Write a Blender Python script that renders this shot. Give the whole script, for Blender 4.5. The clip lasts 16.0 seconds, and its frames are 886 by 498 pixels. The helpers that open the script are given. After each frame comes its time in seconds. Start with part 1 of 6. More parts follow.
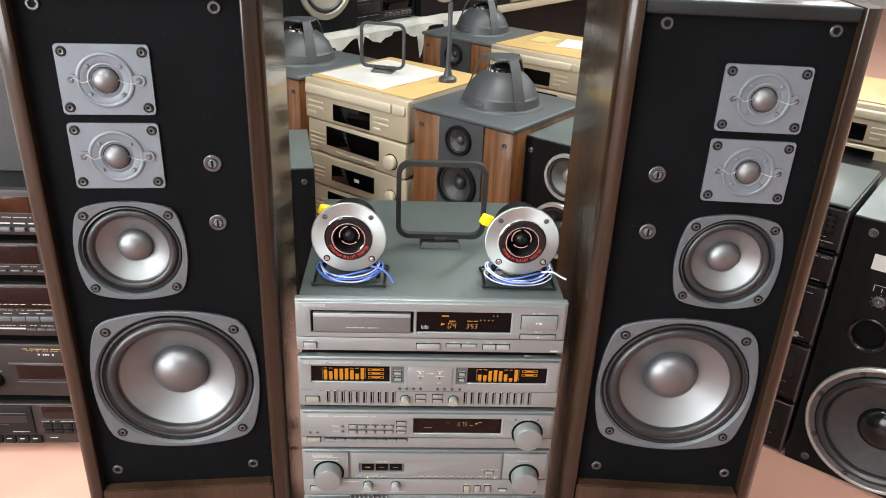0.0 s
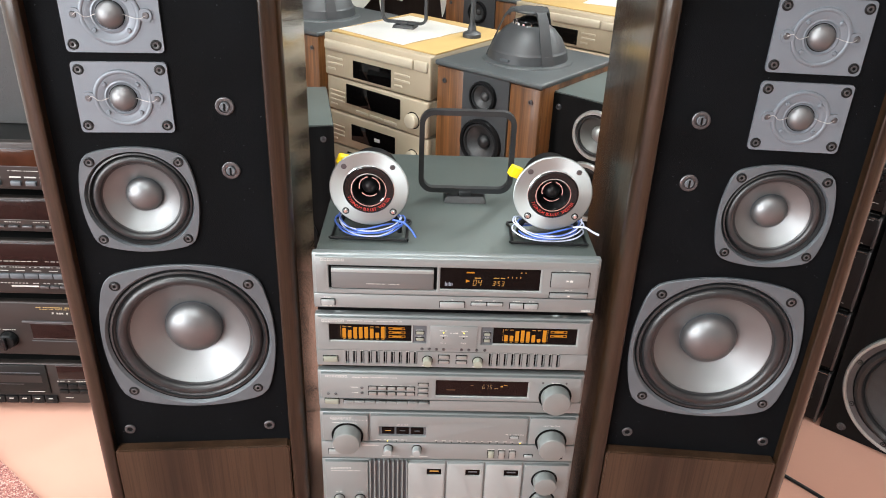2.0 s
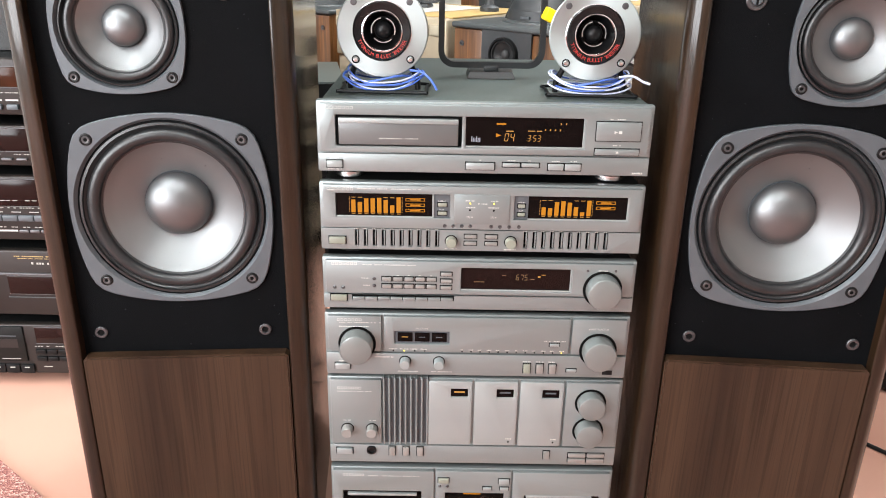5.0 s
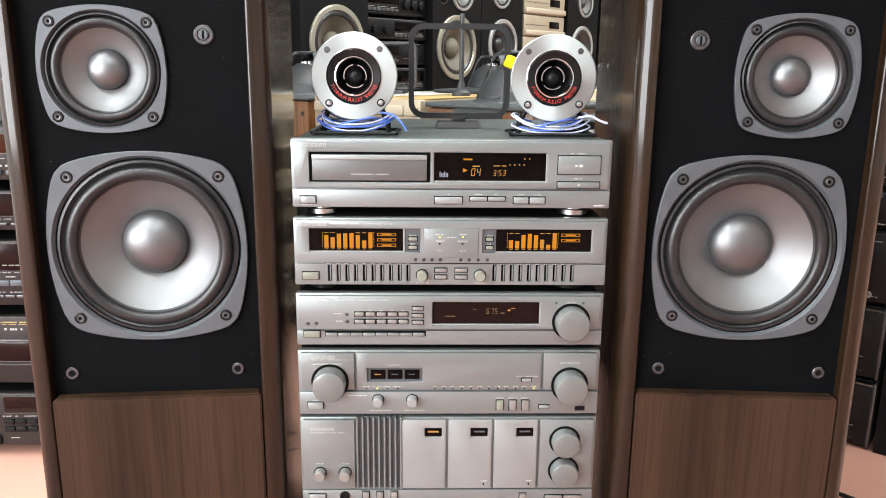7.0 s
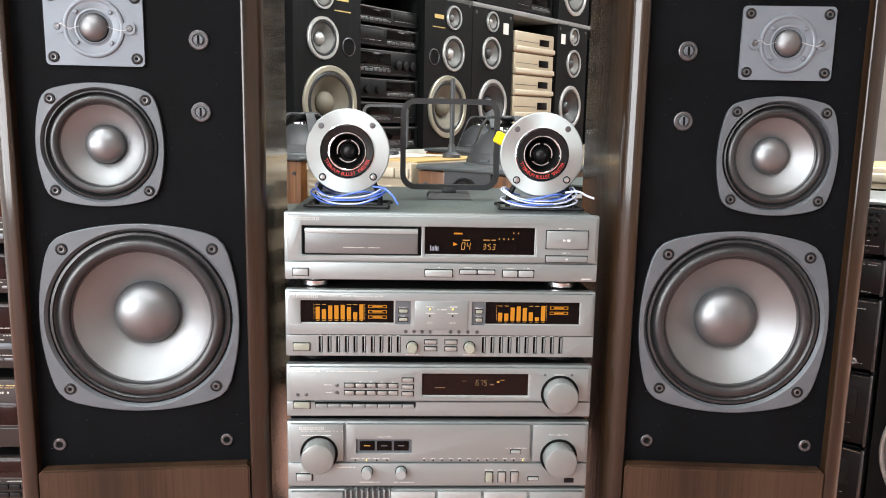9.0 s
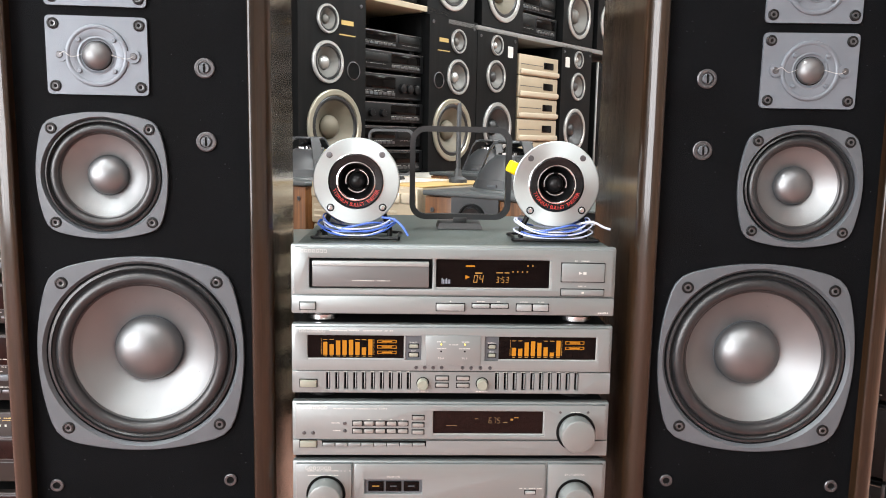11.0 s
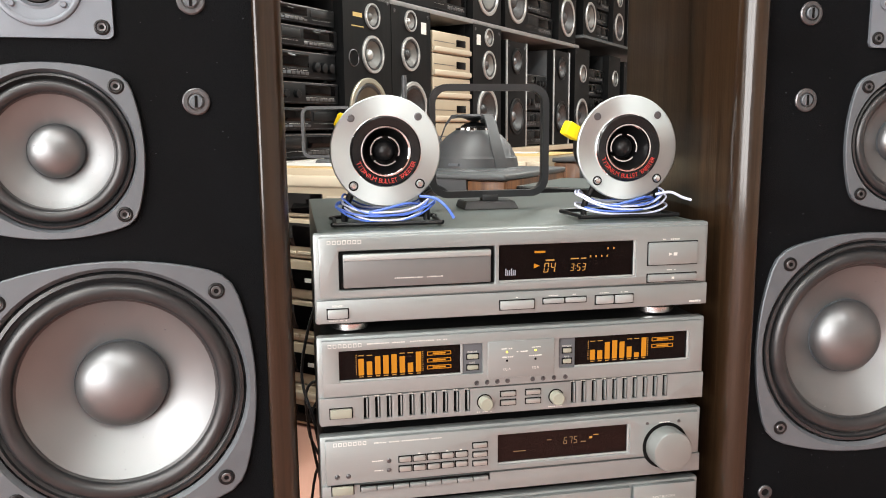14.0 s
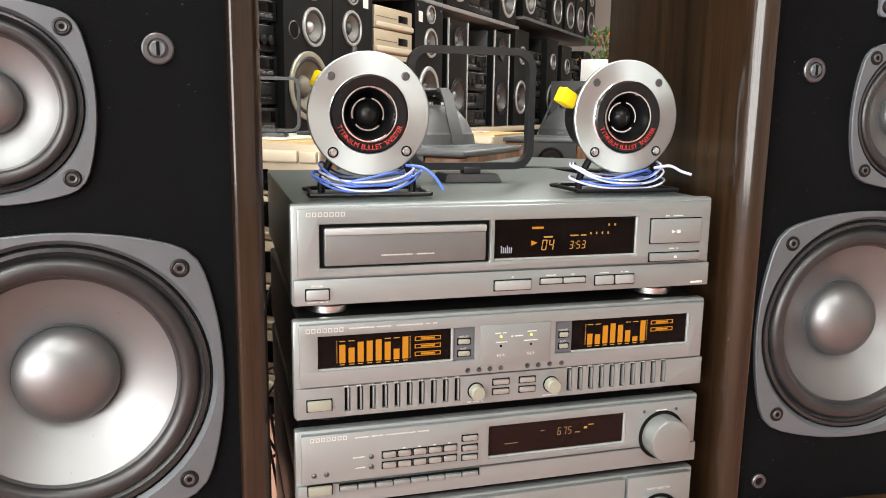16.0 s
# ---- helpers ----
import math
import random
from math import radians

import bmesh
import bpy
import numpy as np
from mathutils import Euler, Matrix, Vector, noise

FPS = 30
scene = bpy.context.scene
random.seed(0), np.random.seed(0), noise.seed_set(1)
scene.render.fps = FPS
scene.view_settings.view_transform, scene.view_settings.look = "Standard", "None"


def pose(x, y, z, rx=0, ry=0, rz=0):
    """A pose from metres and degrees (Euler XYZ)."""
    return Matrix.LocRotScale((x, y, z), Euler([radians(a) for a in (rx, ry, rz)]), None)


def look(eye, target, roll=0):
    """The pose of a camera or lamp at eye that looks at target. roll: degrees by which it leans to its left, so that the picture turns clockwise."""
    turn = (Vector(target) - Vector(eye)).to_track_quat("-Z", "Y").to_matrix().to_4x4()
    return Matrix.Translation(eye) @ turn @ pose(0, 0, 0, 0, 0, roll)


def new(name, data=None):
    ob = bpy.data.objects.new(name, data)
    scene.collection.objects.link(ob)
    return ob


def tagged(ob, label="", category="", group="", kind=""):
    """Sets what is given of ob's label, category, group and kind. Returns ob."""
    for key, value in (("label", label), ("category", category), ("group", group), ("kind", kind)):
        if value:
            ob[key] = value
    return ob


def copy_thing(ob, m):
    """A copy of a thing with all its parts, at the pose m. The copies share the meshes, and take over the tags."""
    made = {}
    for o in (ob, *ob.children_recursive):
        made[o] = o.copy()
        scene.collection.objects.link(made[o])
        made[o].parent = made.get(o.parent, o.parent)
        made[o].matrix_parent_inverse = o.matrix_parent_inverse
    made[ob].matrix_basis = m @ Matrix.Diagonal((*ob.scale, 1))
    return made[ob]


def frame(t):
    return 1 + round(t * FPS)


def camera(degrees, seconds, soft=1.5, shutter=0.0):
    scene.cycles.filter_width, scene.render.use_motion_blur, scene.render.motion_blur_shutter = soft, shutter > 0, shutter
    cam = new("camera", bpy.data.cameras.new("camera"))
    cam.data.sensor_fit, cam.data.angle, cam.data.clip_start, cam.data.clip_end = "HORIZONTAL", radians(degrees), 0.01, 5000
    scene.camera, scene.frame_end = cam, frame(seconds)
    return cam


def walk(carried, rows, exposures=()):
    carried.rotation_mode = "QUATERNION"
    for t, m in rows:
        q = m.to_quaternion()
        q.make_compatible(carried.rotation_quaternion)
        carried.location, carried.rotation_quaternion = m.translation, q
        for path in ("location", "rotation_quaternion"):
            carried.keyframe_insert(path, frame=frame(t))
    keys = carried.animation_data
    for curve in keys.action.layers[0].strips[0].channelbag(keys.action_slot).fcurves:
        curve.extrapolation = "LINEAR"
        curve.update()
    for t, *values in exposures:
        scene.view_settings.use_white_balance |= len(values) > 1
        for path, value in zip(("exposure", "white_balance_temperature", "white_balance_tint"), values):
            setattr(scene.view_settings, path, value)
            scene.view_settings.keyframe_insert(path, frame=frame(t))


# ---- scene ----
cam = camera(59.4, 16.0, soft=1.0)
# seconds, eye in metres, turn in degrees
PATH_ROWS = [
    (0.0, -0.0396, -0.8858, 1.1096, 64.197, -2.235, -2.018),
    (0.5, -0.0344, -0.8743, 1.0971, 63.833, -2.290, -1.946),
    (1.0, -0.0392, -0.8658, 1.0925, 63.307, -2.199, -1.639),
    (1.5, -0.0398, -0.8577, 1.0861, 62.669, -2.068, -1.140),
    (2.0, -0.0434, -0.8442, 1.0633, 62.019, -1.932, -0.539),
    (2.5, -0.0423, -0.8292, 1.0223, 61.533, -1.834, 0.040),
    (3.0, -0.0441, -0.8248, 0.9748, 61.433, -1.712, 0.414),
    (3.5, -0.0544, -0.8177, 0.9236, 62.148, -1.533, 0.640),
    (4.0, -0.0568, -0.8014, 0.8665, 63.726, -1.299, 0.640),
    (6.5, -0.0348, -0.8658, 0.6823, 75.490, -0.573, -1.104),
    (7.0, -0.0363, -0.8694, 0.6854, 76.625, -0.581, -1.497),
    (7.5, -0.0362, -0.8739, 0.6946, 77.550, -0.641, -1.801),
    (8.0, -0.0376, -0.8783, 0.7044, 78.567, -0.786, -2.071),
    (8.5, -0.0384, -0.8808, 0.7087, 79.481, -0.922, -2.201),
    (9.0, -0.0379, -0.8771, 0.7138, 80.307, -1.067, -2.192),
    (9.5, -0.0420, -0.8742, 0.7199, 80.976, -1.140, -2.098),
    (10.0, -0.0449, -0.8766, 0.7233, 81.482, -1.146, -1.979),
    (12.5, -0.0686, -0.7483, 0.7113, 81.902, 0.102, -3.300),
    (13.0, -0.1276, -0.7161, 0.6989, 81.759, 0.506, -5.496),
    (13.5, -0.1723, -0.6811, 0.6966, 81.435, 0.652, -8.234),
    (14.0, -0.1961, -0.6509, 0.6927, 81.026, 0.495, -10.858),
    (14.5, -0.2082, -0.6318, 0.6887, 80.561, 0.121, -12.928),
    (15.0, -0.2117, -0.6183, 0.6860, 80.155, -0.278, -14.333),
    (15.5, -0.2225, -0.5991, 0.6810, 79.895, -0.602, -15.265),
    (16.0, -0.2313, -0.5790, 0.6761, 79.771, -0.805, -15.878),
]
walk(cam, [(t, pose(x, y, z, rx, ry, rz)) for t, x, y, z, rx, ry, rz in PATH_ROWS],
     [(0.0, 0.06, 6540, 11), (3.5, 0.16, 6520, 12), (9.5, 0.23, 6520, 12.5), (12.5, 0.22, 6800, 14), (16.0, 0.19, 7000, 13.5)])

# ---- world and lamps ----
world = bpy.data.worlds.new("world")
scene.world = world
world.use_nodes = True
world.node_tree.nodes["Background"].inputs[0].default_value = (0.9, 0.95, 1.0, 1)
world.node_tree.nodes["Background"].inputs[1].default_value = 0.05
ROOM = pose(0.15, 2.556, 0, 0, 0, 49.45)          # along the shelf wall; local -y faces the room
TUBE_POWER = 47.0
# unseen strip lights overhead; the last two are added to brighten the far floor
TUBES = [(-3.9, -1.2), (-3.9, -2.9), (-2.1, -1.2), (0.0, -1.2), (0.0, -2.9), (2.2, -1.4), (0.8, -3.9), (3.6, -3.2)]


def tube_lamp(u, v):
    data = bpy.data.lights.new("tube_lamp", "AREA")
    data.shape, data.size, data.size_y = "RECTANGLE", 1.25, 0.22
    data.energy, data.color = TUBE_POWER, (0.875, 0.97, 0.97)
    ob = new("tube_lamp", data)
    ob.matrix_world = ROOM @ pose(u, v, 2.512)


for tube_u, tube_v in TUBES:
    tube_lamp(tube_u, tube_v)


# daylight through the tall shop window to the left of the display
WINDOW = (-2.6, 0.55, 0.2, 2.2)                   # along the west wall, and its height
day = bpy.data.lights.new("window_daylight", "AREA")
day.shape, day.size, day.size_y = "RECTANGLE", WINDOW[1] - WINDOW[0], WINDOW[3] - WINDOW[2]
day.energy, day.color = 280.0, (0.95, 0.98, 1.0)
day_lamp = new("window_daylight", day)
mid_v, mid_z = (WINDOW[0] + WINDOW[1]) / 2, (WINDOW[2] + WINDOW[3]) / 2
day_lamp.matrix_world = look(ROOM @ Vector((-5.93, mid_v, mid_z)), ROOM @ Vector((-2.0, mid_v, mid_z)))


# ---- materials ----
def mat(name, color, rough=0.5, metal=0.0, var=0.0, scale=20.0, bump=0.0, bump_scale=200.0, coat=0.0, rough_var=0.0, aniso=0.0,
        stretch=(1, 1, 1), color2=None, emit=0.0, spec=0.5):
    m = bpy.data.materials.new(name)
    m.use_nodes = True
    nt = m.node_tree
    b = nt.nodes["Principled BSDF"]
    b.inputs["Base Color"].default_value = (*color, 1)
    b.inputs["Roughness"].default_value = rough
    b.inputs["Metallic"].default_value = metal
    b.inputs["Coat Weight"].default_value = coat
    b.inputs["Coat Roughness"].default_value = 0.12
    b.inputs["Specular IOR Level"].default_value = spec
    if aniso:
        tan = nt.nodes.new("ShaderNodeTangent")
        tan.direction_type, tan.axis = "RADIAL", "Y"
        nt.links.new(tan.outputs[0], b.inputs["Tangent"])
        b.inputs["Anisotropic"].default_value = aniso
    if emit:
        b.inputs["Emission Color"].default_value = (*color, 1)
        b.inputs["Emission Strength"].default_value = emit
        b.inputs["Base Color"].default_value = (0.01, 0.006, 0.004, 1)
    if var or bump or rough_var:
        tc = nt.nodes.new("ShaderNodeTexCoord")
        mp = nt.nodes.new("ShaderNodeMapping")
        mp.inputs["Scale"].default_value = stretch
        nt.links.new(tc.outputs["Object"], mp.inputs["Vector"])
    if var or rough_var:
        n1 = nt.nodes.new("ShaderNodeTexNoise")
        n1.inputs["Scale"].default_value, n1.inputs["Detail"].default_value = scale, 6
        nt.links.new(mp.outputs[0], n1.inputs["Vector"])
    if var:
        ramp = nt.nodes.new("ShaderNodeValToRGB")
        ramp.color_ramp.elements[0].position, ramp.color_ramp.elements[1].position = 0.32, 0.68
        c2 = color2 or tuple(min(1, c * (1 + var)) for c in color)
        c1 = color if color2 else tuple(c * (1 - var) for c in color)
        ramp.color_ramp.elements[0].color, ramp.color_ramp.elements[1].color = (*c1, 1), (*c2, 1)
        nt.links.new(n1.outputs["Fac"], ramp.inputs[0])
        nt.links.new(ramp.outputs[0], b.inputs["Base Color"])
    if rough_var:
        mr = nt.nodes.new("ShaderNodeMapRange")
        mr.inputs["To Min"].default_value, mr.inputs["To Max"].default_value = max(0.02, rough - rough_var), min(1, rough + rough_var)
        nt.links.new(n1.outputs["Fac"], mr.inputs["Value"])
        nt.links.new(mr.outputs[0], b.inputs["Roughness"])
    if bump:
        n2 = nt.nodes.new("ShaderNodeTexNoise")
        n2.inputs["Scale"].default_value, n2.inputs["Detail"].default_value = bump_scale, 3
        nt.links.new(mp.outputs[0], n2.inputs["Vector"])
        bp = nt.nodes.new("ShaderNodeBump")
        bp.inputs["Strength"].default_value, bp.inputs["Distance"].default_value = bump, 0.001
        nt.links.new(n2.outputs["Fac"], bp.inputs["Height"])
        nt.links.new(bp.outputs[0], b.inputs["Normal"])
    return m


def wood_mat(name, dark, light, rough=0.3, coat=0.5, grain=(60, 60, 2.2), fine=(420, 420, 7), spec=0.4, coat_rough=0.07):
    """Veneer with the grain running up: broad bands, streaks and fine pores."""
    m = bpy.data.materials.new(name)
    m.use_nodes = True
    nt = m.node_tree
    b = nt.nodes["Principled BSDF"]
    tc = nt.nodes.new("ShaderNodeTexCoord")

    def tex(stretch, scale, detail):
        mp = nt.nodes.new("ShaderNodeMapping")
        mp.inputs["Scale"].default_value = stretch
        nt.links.new(tc.outputs["Object"], mp.inputs["Vector"])
        n = nt.nodes.new("ShaderNodeTexNoise")
        n.inputs["Scale"].default_value, n.inputs["Detail"].default_value, n.inputs["Distortion"].default_value = scale, detail, 0.4
        nt.links.new(mp.outputs[0], n.inputs["Vector"])
        return n

    broad, streak, pore = tex((grain[0] * 0.25, grain[1] * 0.25, grain[2] * 0.3), 1.0, 3), tex(grain, 1.0, 5), tex(fine, 1.0, 2)
    add = nt.nodes.new("ShaderNodeMath")
    add.operation = "MULTIPLY_ADD"
    add.inputs[1].default_value = 0.55
    nt.links.new(streak.outputs["Fac"], add.inputs[0])
    half = nt.nodes.new("ShaderNodeMath")
    half.operation, half.inputs[1].default_value = "MULTIPLY", 0.45
    nt.links.new(broad.outputs["Fac"], half.inputs[0])
    nt.links.new(half.outputs[0], add.inputs[2])
    ramp = nt.nodes.new("ShaderNodeValToRGB")
    ramp.color_ramp.elements[0].position, ramp.color_ramp.elements[1].position = 0.36, 0.64
    ramp.color_ramp.elements[0].color, ramp.color_ramp.elements[1].color = (*dark, 1), (*light, 1)
    nt.links.new(add.outputs[0], ramp.inputs[0])
    mix = nt.nodes.new("ShaderNodeMix")
    mix.data_type, mix.blend_type = "RGBA", "MULTIPLY"
    mix.inputs["Factor"].default_value = 0.45
    pr = nt.nodes.new("ShaderNodeValToRGB")
    pr.color_ramp.elements[0].position, pr.color_ramp.elements[1].position = 0.36, 0.52
    pr.color_ramp.elements[0].color = (0.35, 0.33, 0.3, 1)
    nt.links.new(pore.outputs["Fac"], pr.inputs[0])
    nt.links.new(ramp.outputs[0], mix.inputs["A"])
    nt.links.new(pr.outputs[0], mix.inputs["B"])
    nt.links.new(mix.outputs["Result"], b.inputs["Base Color"])
    b.inputs["Roughness"].default_value = rough
    b.inputs["Specular IOR Level"].default_value = spec
    b.inputs["Coat Weight"].default_value, b.inputs["Coat Roughness"].default_value = coat, coat_rough
    bp = nt.nodes.new("ShaderNodeBump")
    bp.inputs["Strength"].default_value, bp.inputs["Distance"].default_value = 0.22, 0.0006
    nt.links.new(pore.outputs["Fac"], bp.inputs["Height"])
    nt.links.new(bp.outputs[0], b.inputs["Normal"])
    nt.links.new(bp.outputs[0], b.inputs["Coat Normal"])
    return m


def speckled_mat(name, colors, scale, rough=0.95, bump=0.8):
    """Short pile of several yarn colours."""
    m = bpy.data.materials.new(name)
    m.use_nodes = True
    nt = m.node_tree
    b = nt.nodes["Principled BSDF"]
    tc = nt.nodes.new("ShaderNodeTexCoord")
    v = nt.nodes.new("ShaderNodeTexVoronoi")
    v.inputs["Scale"].default_value = scale
    nt.links.new(tc.outputs["Object"], v.inputs["Vector"])
    sep = nt.nodes.new("ShaderNodeSeparateColor")
    nt.links.new(v.outputs["Color"], sep.inputs[0])
    ramp = nt.nodes.new("ShaderNodeValToRGB")
    ramp.color_ramp.interpolation = "CONSTANT"
    for k, c in enumerate(colors):
        e = ramp.color_ramp.elements[k] if k < 2 else ramp.color_ramp.elements.new(k / len(colors))
        e.position, e.color = k / len(colors), (*c, 1)
    nt.links.new(sep.outputs[0], ramp.inputs[0])
    nt.links.new(ramp.outputs[0], b.inputs["Base Color"])
    b.inputs["Roughness"].default_value = rough
    bp = nt.nodes.new("ShaderNodeBump")
    bp.inputs["Strength"].default_value, bp.inputs["Distance"].default_value = bump, 0.003
    nt.links.new(v.outputs["Distance"], bp.inputs["Height"])
    nt.links.new(bp.outputs[0], b.inputs["Normal"])
    return m


# one walnut in two tones: sides darkened for shaded gaps, front lightened as lit
WALNUT = wood_mat("dark_walnut_veneer", (0.005, 0.0028, 0.0014), (0.026, 0.0135, 0.0062), 0.42, 0.75, spec=0.1, coat_rough=0.11)
LIT_WALNUT = wood_mat("lit_walnut_veneer", (0.0125, 0.0068, 0.0041), (0.049, 0.0265, 0.0148), 0.38, 0.4, (26, 26, 1.3), spec=0.15)
REDWOOD = wood_mat("red_brown_veneer", (0.034, 0.012, 0.004), (0.2, 0.08, 0.024), 0.4, 0.15, (70, 70, 2.5))
BLACKASH = wood_mat("black_ash_veneer", (0.002, 0.0022, 0.0024), (0.0055, 0.0057, 0.006), 0.45, 0.0, spec=0.13)
BAFFLE = mat("black_painted_baffle", (0.0019, 0.0022, 0.0027), 0.72, var=0.4, scale=9, bump=0.5, bump_scale=900, spec=0.06, rough_var=0.1)
BAFFLE_TOP = mat("grey_black_lacquer", (0.008, 0.0095, 0.01), 0.42, var=0.2, scale=8, spec=0.3)
FRAME = mat("grey_cast_frame", (0.082, 0.092, 0.102), 0.45, 0.3, var=0.08, scale=30, bump=0.12, bump_scale=1500)
PLATE = mat("light_grey_plate", (0.125, 0.142, 0.162), 0.43, 0.3, var=0.06, scale=25, bump=0.12, bump_scale=1600)
RUBBER = mat("black_rubber", (0.014, 0.0145, 0.0155), 0.36, var=0.2, scale=30, rough_var=0.06, spec=0.5)
CONE = mat("silver_coated_cone", (0.196, 0.204, 0.208), 0.48, 0.85, var=0.05, scale=16, bump=0.06, bump_scale=1200, rough_var=0.05)
CAP = mat("silver_dust_cap", (0.172, 0.178, 0.183), 0.41, 0.88, var=0.05, scale=30, bump=0.08, bump_scale=1500)
DOME = mat("dull_silver_dome", (0.15, 0.152, 0.155), 0.44, 0.8, var=0.08, scale=60, bump=0.1, bump_scale=1500)
# shade of gaps, wells and holes put into the colour; also unlit lamps, washers
GAP = mat("shadow_black", (0.004, 0.004, 0.004), 0.8, spec=0.08)
STEEL = mat("bright_steel", (0.62, 0.62, 0.62), 0.25, 1.0, var=0.06, scale=60)
DARKSTEEL = mat("dark_steel", (0.11, 0.11, 0.115), 0.38, 0.85, var=0.1, scale=60)
CHROME = mat("chrome", (0.8, 0.8, 0.82), 0.08, 1.0)
FACE = mat("warm_silver_panel", (0.222, 0.245, 0.245), 0.36, 0.5, var=0.035, scale=5, bump=0.06, bump_scale=260, stretch=(0.12, 1, 4), rough_var=0.05)
FACE_LIGHT = mat("light_silver_panel", (0.295, 0.322, 0.32), 0.38, 0.45, var=0.035, scale=5, bump=0.05, bump_scale=260, stretch=(0.12, 1, 4))
BUTTON = mat("silver_grey_button", (0.27, 0.268, 0.255), 0.35, 0.5, var=0.04, scale=40)
CREAM = mat("cream_button", (0.2, 0.205, 0.165), 0.42, 0.0, var=0.04, scale=40)
KNOB = mat("satin_silver_knob", (0.2, 0.215, 0.21), 0.34, 0.5, var=0.04, scale=20, bump=0.05, bump_scale=600)
CASE = mat("grey_painted_steel_case", (0.072, 0.086, 0.08), 0.36, 0.25, var=0.12, scale=6, bump=0.22, bump_scale=1100, rough_var=0.06)
# black panels; the brown reflection of the floor is put into this colour
TINTED_BLACK = mat("reflection_tinted_black_panel", (0.025, 0.02, 0.0185), 0.38, 0.2, var=0.12, scale=8, bump=0.08, bump_scale=400, stretch=(0.1, 1, 3), spec=0.35)
BLACKCASE = mat("black_painted_steel_case", (0.006, 0.0064, 0.0064), 0.4, var=0.25, scale=10, bump=0.15, bump_scale=900, spec=0.25)
GLASS = mat("dark_display_glass", (0.002, 0.0016, 0.0016), 0.06, var=0.3, scale=6, spec=0.14)
SMOKE = mat("brown_smoked_display", (0.012, 0.0048, 0.0042), 0.12, var=0.25, scale=6, spec=0.22)
TUNERGLASS = mat("red_brown_tuner_glass", (0.007, 0.003, 0.0026), 0.1, var=0.25, scale=6, spec=0.18)
AMBER = mat("amber_segment", (1.0, 0.37, 0.02), 0.5, emit=0.62, spec=0.1)
AMBER_DIM = mat("dim_amber_segment", (1.0, 0.5, 0.12), 0.5, emit=0.55, spec=0.1)
TUNER_SEG = mat("pale_orange_segment", (0.8, 0.5, 0.25), 0.5, emit=0.3, spec=0.1)
LED_Y = mat("yellow_lamp", (1.0, 0.8, 0.12), 0.4, emit=1.6)
PRINT = mat("white_print", (0.52, 0.52, 0.49), 0.55)
PRINT_GREY = mat("pale_grey_print", (0.42, 0.415, 0.39), 0.55)
PRINT_RED = mat("red_print", (0.38, 0.02, 0.016), 0.5)
PRINT_GOLD = mat("gold_print", (0.5, 0.36, 0.13), 0.45, 0.4)
PRINT_BLUE = mat("blue_grey_print", (0.17, 0.185, 0.22), 0.5)
TRAYGREY = mat("dark_silver_tray", (0.13, 0.135, 0.135), 0.36, 0.4, var=0.035, scale=5, stretch=(0.12, 1, 4))
MARK = mat("faint_silver_print", (0.42, 0.42, 0.4), 0.5)
ALU = mat("spun_aluminium", (0.43, 0.475, 0.475), 0.57, 0.93, var=0.03, scale=12, rough_var=0.03, aniso=0.8)
GLOSSBLACK = mat("gloss_black_plastic", (0.006, 0.006, 0.0065), 0.2, coat=0.1, spec=0.3)
SATINBLACK = mat("satin_black_plastic", (0.0055, 0.0056, 0.006), 0.36, var=0.15, scale=60, spec=0.2)
ANTENNA = mat("charcoal_plastic", (0.013, 0.014, 0.0152), 0.45, var=0.1, scale=50, bump=0.1, bump_scale=1500)
YELLOW = mat("yellow_insulating_sleeve", (0.85, 0.6, 0.01), 0.4, var=0.06, scale=50)
WIRE_BLUE = mat("blue_cable", (0.06, 0.13, 0.46), 0.35)
WIRE_WHITE = mat("pale_cable", (0.46, 0.49, 0.62), 0.35)
GOLD = mat("champagne_plastic", (0.4, 0.335, 0.24), 0.4, 0.35, var=0.06, scale=7, bump=0.08, bump_scale=700)
GOLD_LIGHT = mat("pale_champagne_plastic", (0.47, 0.41, 0.31), 0.42, 0.3, var=0.05, scale=8)
GOLDTOP = mat("ochre_top_panel", (0.42, 0.28, 0.105), 0.5, var=0.06, scale=9, bump=0.1, bump_scale=500)
PAPER = mat("white_paper", (0.78, 0.78, 0.76), 0.7, var=0.03, scale=12)
GREYPLASTIC = mat("grey_plastic", (0.034, 0.0365, 0.039), 0.45, var=0.12, scale=20, bump=0.15, bump_scale=900)
GREYTOP = mat("slate_grey_top", (0.052, 0.058, 0.06), 0.42, var=0.12, scale=10, bump=0.1, bump_scale=700)
GREENTOP = mat("grey_green_vinyl_top", (0.075, 0.09, 0.085), 0.35, var=0.12, scale=7)
PALECONE = mat("pale_grey_cone", (0.12, 0.118, 0.11), 0.5, 0.2, var=0.08, scale=12)
BEIGECONE = mat("beige_fibre_cone", (0.125, 0.11, 0.08), 0.6, 0.1, var=0.15, scale=18, bump=0.2, bump_scale=400)
DARKCONE = mat("dark_woven_cone", (0.03, 0.03, 0.031), 0.45, var=0.3, scale=90, bump=0.4, bump_scale=600)
WEAVE = mat("grey_woven_cone", (0.022, 0.022, 0.023), 0.5, 0.0, var=0.25, scale=60, bump=0.5, bump_scale=500)
RING = mat("silver_trim_ring", (0.43, 0.435, 0.425), 0.38, 0.7, var=0.06, scale=20)
RING_BEIGE = mat("champagne_trim_ring", (0.36, 0.345, 0.275), 0.35, 0.7, var=0.06, scale=20)
BOARD = mat("pale_shelf_board", (0.34, 0.29, 0.21), 0.6, var=0.15, scale=6, stretch=(0.3, 3, 3))
